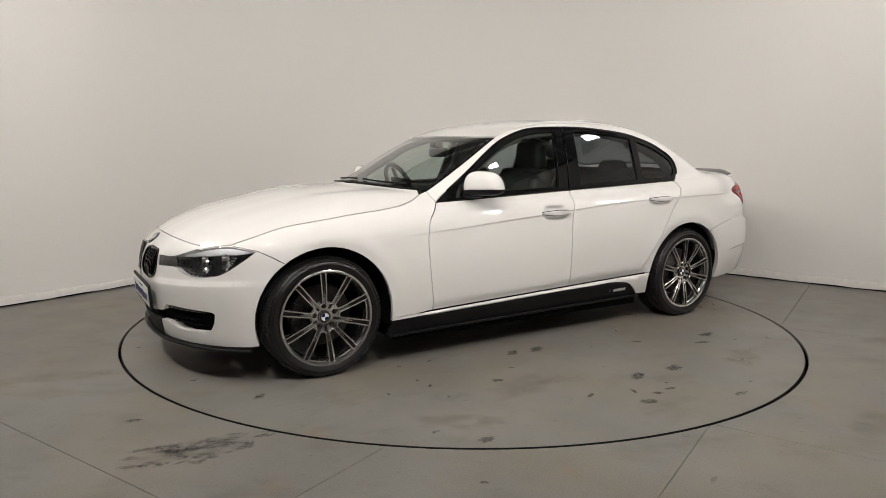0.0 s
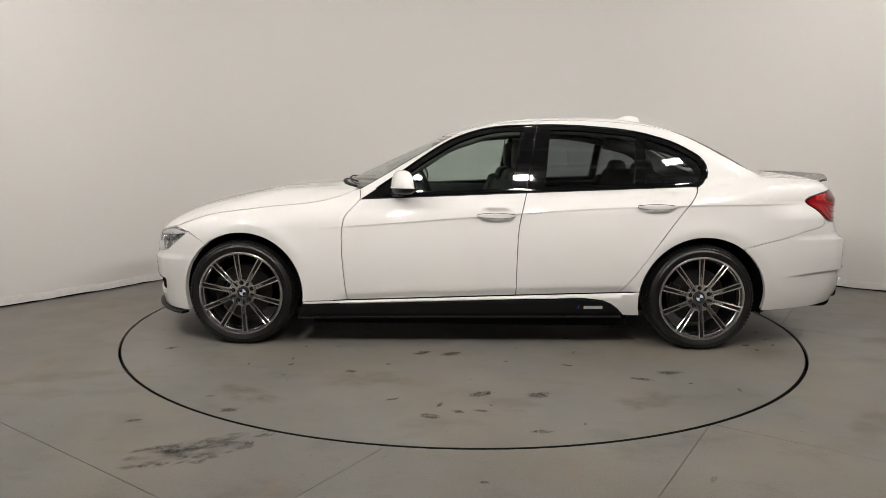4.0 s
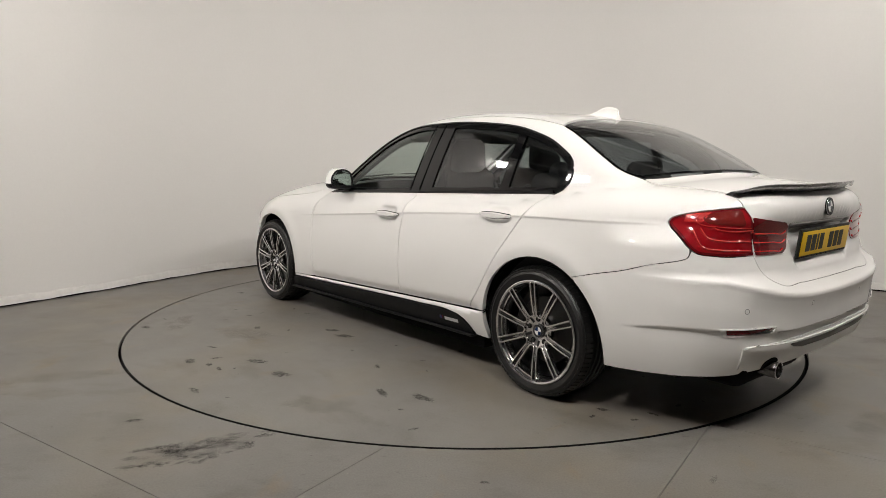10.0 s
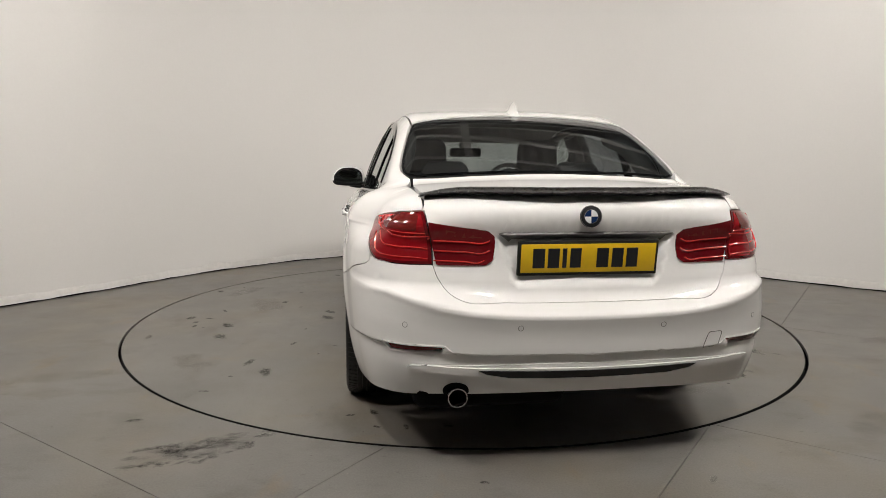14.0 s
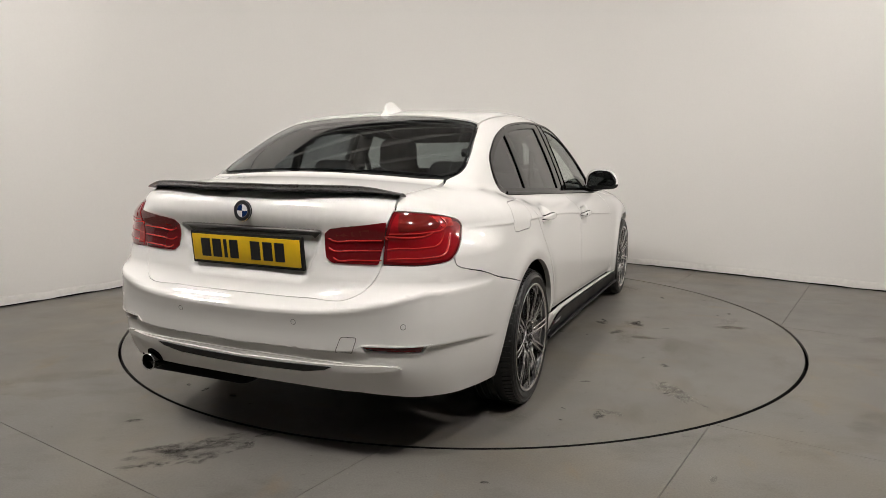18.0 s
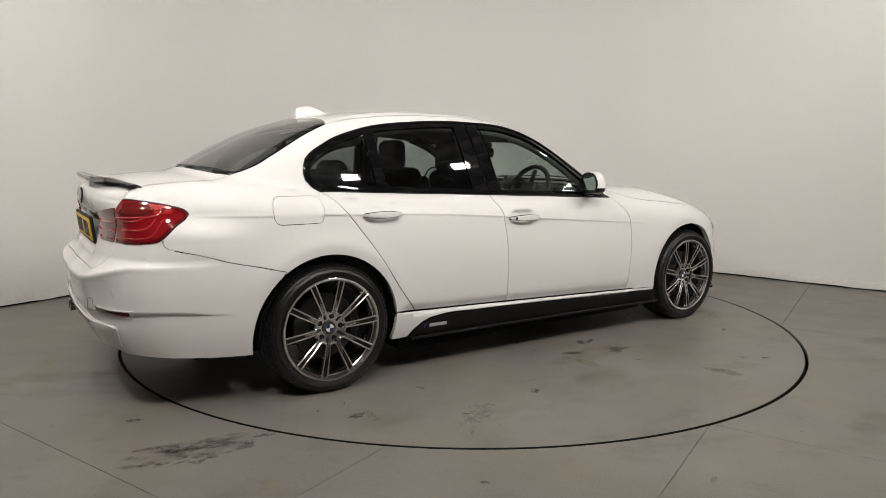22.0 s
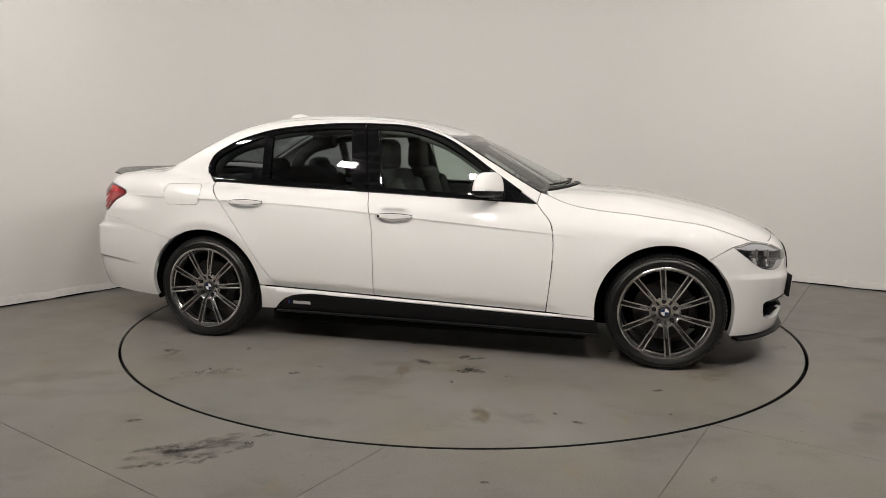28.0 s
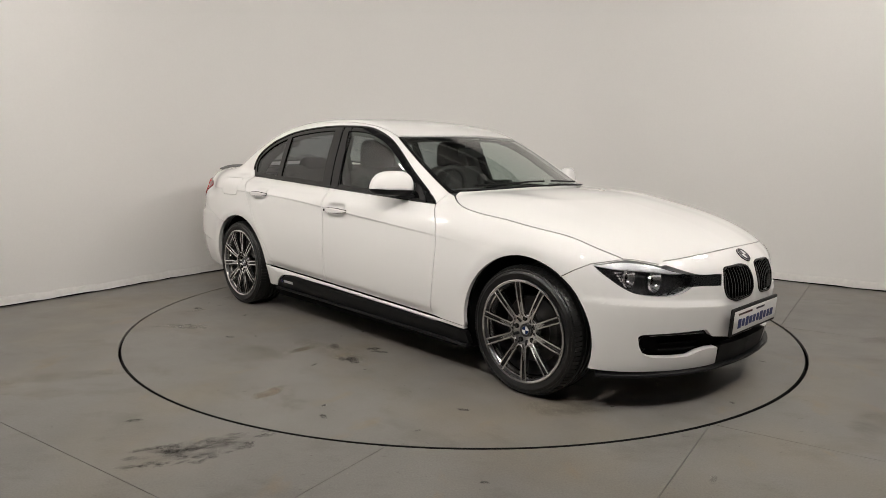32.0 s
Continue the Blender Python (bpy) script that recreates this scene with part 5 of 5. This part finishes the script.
# black borders under the glass edges, cowl and wipers
for name, lines, width in (("windscreen_border", (ws_low[::-1], ws_side[1:], ws_top[1:]), .030), ("rear_window_border", (rw_top[::-1], rw_side[1:], rw_low[1:]), .014)):
    o = mirrored(flat(TOP, *lines))
    panel(name, TOP, o, GLOSS_BLACK, car, holes=[shrink(shrink(o, width * .5), width * .5)], gap=.003, depth=.004, lift=-.007, label="black glass border")
bm = bmesh.new()
strip_on(bm, TOP, np.concatenate([TOP[1](ws_low)[4:], flip_y(TOP[1](ws_low))[::-1][1:-4]]) - np.array([.014, 0]), .011, .004, .002)
part("cowl", bm, PLASTIC, car, "black plastic cowl below the windscreen")
for y0, y1 in ((-.50, .02), (.10, .50)):
    bm = bmesh.new()
    ys = np.linspace(y0, y1, 12)
    pts = on_top([(float(curve((0, .868), (.27, .84), (.50, .760), (.66, .67))(abs(y))) - .03, y) for y in ys])
    sweep(bm, [(p[0], p[1], p[2] + .008) for p in pts], .004, .005)
    part("wiper", bm, PLASTIC, car, "black windscreen wiper")

# roof aerial
bm = bmesh.new()
rings = []
for t in np.linspace(0, 1, 12):
    x = -1.00 - .215 * t
    base = float(on_top([(x, 0)])[0][2]) - .004
    h = .006 + .060 * math.sin(min(t / .78, 1) * math.pi / 2) ** 1.6 * (1 if t < .95 else .93)
    w = .010 + .016 * math.sin(math.pi * min(t * .75 + .1, .6))
    rings.append([bm.verts.new((x + .012 * (1 - abs(u)) * t, w * u * (1 if abs(u) > .99 else .35), base + h * (1 - abs(u) ** 2.2))) for u in np.linspace(-1, 1, 9)])
for a, b in zip(rings, rings[1:]):
    for i in range(8):
        bm.faces.new((a[i], a[i + 1], b[i + 1], b[i]))
bm.faces.new(rings[-1])
bm.faces.new(rings[0][::-1])
bmesh.ops.recalc_face_normals(bm, faces=bm.faces[:])
part("aerial", bm, PAINT, car, "white shark-fin roof aerial")

# boot spoiler
bm = bmesh.new()
rings = []
for y in np.linspace(-.618, .618, 49):
    t = abs(y) / .618
    bow = 1 - t ** 2.2
    fade = 1 - .75 * np.clip((t - .72) / .28, 0, 1) ** 2
    xf, xb = -2.190 - .104 * bow, -2.245 - .130 * bow
    zf = float(on_top([(xf, y)])[0][2])
    rise = .027 * fade + .002
    prof = [(xf, zf - .004), (xf - .010, zf + .005), ((xf + xb) / 2, zf + .010 + .30 * rise), (xb + .006, zf + rise + .002), (xb, zf + rise - .001), (xb + .004, zf + rise - .006 * fade - .003), (xb + .036, zf - .002)]
    rings.append([bm.verts.new((px_, y, pz)) for px_, pz in prof])
for a, b in zip(rings, rings[1:]):
    for i in range(7):
        bm.faces.new((a[i], a[(i + 1) % 7], b[(i + 1) % 7], b[i]))
bm.faces.new(rings[0])
bm.faces.new(rings[-1][::-1])
bmesh.ops.recalc_face_normals(bm, faces=bm.faces[:])
part("boot_spoiler", bm, CARBON, car, "black carbon-fibre boot spoiler")


# badges and plates
def plate(at, tilt, face, mat, name, label, bars, rim=.007):
    """A number plate in a black holder; face: 1 ahead, -1 behind."""
    m = Matrix.Translation(at) @ pose(0, 0, 0, 0, 0, 90 if face > 0 else -90) @ pose(0, 0, 0, 90 + tilt, 0, 0)
    bm = bmesh.new()
    box(bm, (.518 + 2 * rim, .108 + 2 * rim, .014), (0, 0, -.007), .005)
    holder = part(name, bm, PLASTIC, car, label, m=m)
    bm = bmesh.new()
    box(bm, (.518, .108, .004), (0, .001, .0025), .0015)
    part("plate_face", bm, mat, holder)
    for x, y, w, h, c in bars:
        bm = bmesh.new()
        box(bm, (w, h, .0016), (x, y, .0050), .0004, 1)
        part("print_bar", bm, c, holder, smooth=False)
    return holder


bars = [(x, .002, w, .074, INK) for x, w in ((-.192, .046), (-.136, .044), (-.094, .016), (-.052, .042), (.052, .046), (.110, .044), (.166, .044))]
plate((-2.362, 0, .803), 6, -1, YELLOW, "rear_number_plate", "yellow rear number plate in a black holder", bars, .012)
plate((2.181, 0, .398), 4, 1, WHITE_PLATE, "front_number_plate", "white dealer plate in a black holder",
      [*((-.196 + .0435 * k, -.010, .030 if k % 3 else .036, .046 if k in (0, 2, 6) else .038, INK_BLUE) for k in range(10)), (-.14, .037, .16, .010, DEEP_RED), (.04, .037, .10, .010, INK)], .014)
pb = REAR[0](np.array([(0, .958)]))[0]
roundel(car, Vector(pb) + Vector((-.005, 0, 0)), .041, Vector(outward(pb[None])[0]), Vector((0, 0, 1)), "rear_badge")
pf = FRONT[0](np.array([(0, .690)]))[0]
nf = outward(pf[None])[0]
roundel(car, Vector(pf + nf * .005), .041, Vector(nf), Vector((0, 0, 1)), "front_badge")
# dark grey strip painting in the shade at the recess's top, above the rear plate
over = mirrored_flat(to_rear([(0, .894), (.20, .894), (.338, .893), (.318, .880), (.296, .862), (.286, .872), (0, .874)]), 0)
panel("plate_light_strip", REAR, over, RECESS_SHADE, boot, gap=0, lift=.004, depth=.010, label="dark grey strip for the shade in the recess above the number plate", step=.03)

# lower rear insert, dark strip, exhaust
apron = mirrored_flat(to_rear([(0, .422), (.40, .422), (.655, .416), (.672, .406), (.671, .385), (.655, .312), (.45, .303), (0, .303)]), 0)
panel("rear_apron", REAR, apron, PAINT, car, gap=0, lift=.006, depth=.012, label="white lower bumper apron", step=.025)
insert = mirrored_flat(to_rear([(0, .404), (.35, .411), (.60, .419), (.655, .416), (.668, .409), (.63, .400), (.42, .385), (.33, .369), (.15, .363), (0, .362)]), 0)
panel("rear_insert", REAR, insert, PAINT, car, gap=0, lift=.014, depth=.012, label="white lip of the lower bumper", step=.025)
slot = mirrored_flat(to_rear([(0, .397), (.20, .398), (.36, .404), (.42, .405), (.39, .391), (.30, .376), (.15, .371), (0, .370)]), 0)
panel("rear_slot", REAR, slot, GLOSS_BLACK, car, gap=0, lift=.0165, depth=.004, label="gloss black strip in the lower bumper")
# dark patch laid on the bumper for the shade round the exhaust
panel("exhaust_cutout", REAR, to_rear([(.495 + .047 * math.cos(a), max(.318 + .035 * math.sin(a), .304)) for a in np.linspace(0, 2 * math.pi, 29)[:-1]]), DARK, car, gap=0, lift=.0085, depth=.004, label="dark patch for the shade in the cut-out round the exhaust")
bm = bmesh.new()
lathe(bm, [(.030, -2.10), (.033, -2.30), (.035, -2.38), (.0355, -2.408), (.034, -2.411), (.032, -2.406), (.031, -2.30), (.001, -2.29)], 28, "x", at=(0, .495, .300))
bmesh.ops.recalc_face_normals(bm, faces=bm.faces[:])
tip = part("exhaust_tip", bm, CHROME_DARK, car, "dark exhaust tip with a chrome rim")
bm = bmesh.new()
tube(bm, [(-2.410, .495 + .0345 * math.cos(a), .300 + .0345 * math.sin(a)) for a in np.linspace(0, 2 * math.pi, 33)[:-1]], .0026, 6, True)
part("exhaust_rim", bm, CHROME, tip)
bm = bmesh.new()
box(bm, (.35, .60, .16), (-2.15, .35, .30), .05, 3)
part("rear_silencer", bm, DARK, car)

# parking sensors and towing cover
for y, z in ((.683, .566), (.272, .562), (-.272, .562), (-.683, .566)):
    p = REAR[0](to_rear([(y, z)]))[0]
    n = Vector(outward(p[None])[0])
    m = n.to_track_quat("Z", "Y").to_matrix().to_4x4()
    m.translation = Vector(p)
    bm = bmesh.new()
    lathe(bm, [(.001, .0012), (.0085, .0012), (.0092, -.001)], 18, "z")
    sensor = part("parking_sensor", bm, PAINT_SHADE, bumper_r, m=m)
    bm = bmesh.new()
    lathe(bm, [(.0090, .0004), (.0108, .0004)], 18, "z")
    part("sensor_ring", bm, SEAM, sensor)
bm = bmesh.new()
loop = to_rear(rounded([(-.525, .523), (-.465, .523), (-.440, .460), (-.505, .460)], .012))
pts = REAR[0](resample(loop, .01))
sweep(bm, [tuple(a) for a in pts + outward(pts) * .0002], .0012, .0010, up=(1, 0, 0), closed=True)
part("tow_cover_seam", bm, SEAM, bumper_r, "fine seam of the towing cover")

# sill lettering as plain bars
for s in (1, -1):
    view = side_view(s)
    k = [o for o in car.children if o.name.startswith("side_skirt")][0 if s > 0 else 1]
    for x0, x1, z0, z1, mat in ((-.700, -.815, .243, .262, SILVER_PRINT), *((-.655 - .010 * j if s > 0 else -.830 - .010 * j, -.663 - .010 * j if s > 0 else -.838 - .010 * j, .243, .264, c) for j, c in enumerate((BLUE, INK_BLUE, DEEP_RED)))):
        panel("print_bar", view, [(x0, z0), (x1, z0 + .002), (x1, z1 + .002), (x0, z1)], mat, k, gap=0, depth=.001, lift=.0075, step=.05)

# fog lamps and intake fins
for s in (1, -1):
    p = FRONT[0](to_front([(.655, .322)], s))[0]
    bm = bmesh.new()
    lathe(bm, [(.001, .0), (.026, .004), (.032, .012), (.036, .012), (.037, -.01)], 24, "x", at=(p[0] - .048, p[1] - s * .01, p[2]))
    bmesh.ops.recalc_face_normals(bm, faces=bm.faces[:])
    part("fog_lamp", bm, CHROME_DARK, car, "small round fog lamp")
    for z in (.318, .288):
        bm = bmesh.new()
        q = FRONT[0](to_front([(y, z) for y in np.linspace(.42, .60, 8)], s))
        sweep(bm, [tuple(a) for a in q - outward(q) * .026], .012, .0025)
        part("intake_slat", bm, DARK, car)
    q = FRONT[0](to_front([(y, .372 - .10 * (.55 - y) ** 2) for y in np.linspace(.41, .66, 12)], s))
    bm = bmesh.new()
    sweep(bm, [tuple(a) for a in q - outward(q) * .010], .014, .004)
    part("intake_blade", bm, GLOSS_BLACK, car)

# ---- inside the cabin ----
def seat(x, y, width, name="front_seat", rear=False):
    top = new(name)
    top.parent = car
    top.matrix_basis = Matrix.Translation((x, y, 0))
    bm = bmesh.new()
    box(bm, (.50, width, .16), (.12, 0, .50), .05, 3, pose(0, 0, 0, 0, -8, 0))
    part("cushion", bm, LEATHER, top)
    bm = bmesh.new()
    m = pose(-.20, 0, .78, 0, -18, 0)
    box(bm, (.14, width, .62), (0, 0, 0), .055, 3)
    for sy in (-1, 1):
        box(bm, (.17, .10, .52), (.03, sy * (width / 2 - .04), -.03), .045, 3)
    bmesh.ops.transform(bm, matrix=m, verts=bm.verts[:])
    part("backrest", bm, LEATHER, top)
    return top


def headrest(top, x, y, z, w=.27, h=.19):
    bm = bmesh.new()
    box(bm, (.11, w, h), (x, y, z), .05, 4)
    for v in bm.verts:
        v.co.y = y + (v.co.y - y) * (1 - .22 * max((v.co.z - z) / h + .1, 0) - .18 * max(-(v.co.z - z) / h - .1, 0))
    part("headrest", bm, LEATHER, top)
    for sy in (-.055, .055):
        bm = bmesh.new()
        tube(bm, [(x, y + sy, z - h / 2 - .10), (x, y + sy, z - h / 2 + .03)], .006, 8)
        part("headrest_post", bm, CHROME, top)


for y in (.37, -.37):
    t = seat(-.02, y, .50)
    headrest(t, -.32, 0, 1.165, .28, .21)
t = seat(-.88, 0, 1.24, "rear_bench")
for y in (-.36, .36):
    headrest(t, -.27, y, 1.075, .26, .13)

bm = bmesh.new()
box(bm, (.34, 1.20, .22), (.60, 0, .795), .07, 4)
box(bm, (.20, .40, .09), (.50, -.36, .915), .04, 3)
dash = part("dashboard", bm, DASH, car, "black dashboard")
bm = bmesh.new()
box(bm, (.03, .26, .10), (.49, -.02, .96), .01, 2)
part("centre_screen", bm, GLOSS_BLACK, dash)
bm = bmesh.new()
box(bm, (.95, .22, .22), (.05, 0, .52), .04, 3)
part("centre_console", bm, DASH, car)
# steering wheel on the right
m = pose(.315, -.355, .925, 0, -66, 0)
sw = new("steering_wheel")
sw.parent = car
sw.matrix_basis = m
bm = bmesh.new()
tube(bm, [(.183 * math.cos(a), .183 * math.sin(a), 0) for a in np.linspace(0, 2 * math.pi, 41)[:-1]], .016, 10, True)
part("wheel_rim", bm, LEATHER, sw)
bm = bmesh.new()
box(bm, (.13, .16, .05), (0, 0, .0), .025, 3)
for a in (0, 90, 180):
    box(bm, (.10, .035, .018), (.11 * math.sin(radians(a)) * 1.0, .11 * math.cos(radians(a)), 0), .006, 2, pose(0, 0, 0, 0, 0, 90 - a))
part("wheel_hub", bm, DASH, sw)
# inside mirror, headliner, pillars, door cards, shelf, bulkheads
bm = bmesh.new()
box(bm, (.035, .23, .065), (.205, .015, 1.185), .016, 3)
box(bm, (.07, .09, .045), (.225, .015, 1.238), .016, 2)
tube(bm, [(.21, .015, 1.20), (.225, .015, 1.236)], .012, 8)
part("inside_mirror", bm, PLASTIC, car, "black inside mirror")
liner = mirrored(flat(TOP, ws_top[::-1][:-1], roof_side, rw_top[1:]))
panel("headliner", TOP, liner, TRIM_GREY, car, gap=-.015, depth=.002, lift=-.035, label="grey headliner", step=.06)
for s in (1, -1):
    view = side_view(s)
    for name, pts, r in (("front_pillar_trim", [(.60, .945), (.38, 1.085), (.12, 1.25), (-.05, 1.305)], .026), ("centre_pillar_trim", [(-.33, .90), (-.37, 1.10), (-.41, 1.32)], .045), ("rear_pillar_trim", [(-1.50, 1.02), (-1.44, 1.14), (-1.30, 1.25), (-1.1, 1.30)], .05), ("rail_trim", [(.05, 1.30), (-.4, 1.335), (-.8, 1.325), (-1.15, 1.27)], .02)):
        p = view[0](spline(pts, 5))
        n = outward(p)
        bm = bmesh.new()
        tube(bm, [tuple(a) for a in p - n * (r + .012)], r, 10)
        part(name, bm, TRIM_GREY if name != "centre_pillar_trim" else DASH, car)
    bm = bmesh.new()
    box(bm, (1.90, .07, .56), (-.43, s * .715, .655), .02, 2)
    part("door_card", bm, DASH, car)
    bm = bmesh.new()
    tube(bm, [(-.42, s * .585, 1.20), (-.34, s * .56, .95), (-.22, s * .54, .62)], .018, 6)
    part("seat_belt", bm, LEATHER, car)
bm = bmesh.new()
box(bm, (.50, 1.28, .05), (-1.50, 0, .985), .015, 2)
part("parcel_shelf", bm, DASH, car)
bm = bmesh.new()
box(bm, (.04, 1.20, .54), (.80, 0, .57))
box(bm, (.04, 1.30, .56), (-1.42, 0, .68))
box(bm, (2.3, 1.42, .03), (-.25, 0, .32))
part("cabin_floor", bm, DASH, car)


# ---- what moves: the turntable turns, and the car with it ----
TURN = [(0, 213.13), (1, 205.07), (2, 197.04), (3, 188.91), (3.5, 184.72), (4.5, 176.47), (5.5, 168.22), (6, 164.17), (7, 156.19), (8, 148.28), (9, 140.15), (10, 131.83), (11, 123.58), (12, 115.57), (13, 107.62), (14, 99.68), (14.5, 95.77), (15.5, 87.82), (16.5, 79.88), (17, 75.93), (18, 67.99), (19, 59.98), (20, 51.85), (21, 43.84), (22, 35.73), (23, 27.85), (24, 19.82), (25, 11.8), (25.5, 7.84), (26.5, 0.11), (27.5, -7.62), (28, -11.64), (29, -19.7), (30, -27.95), (31, -36.14), (32, -44.27)]


def motions():
    walk(turntable, [(t, pose(0, 0, 0, 0, 0, a)) for t, a in TURN])
    walk(car, [(t, pose(0, 0, 0, 0, 0, a) @ pose(-.0545, -.0728, .003)) for t, a in TURN])


motions()
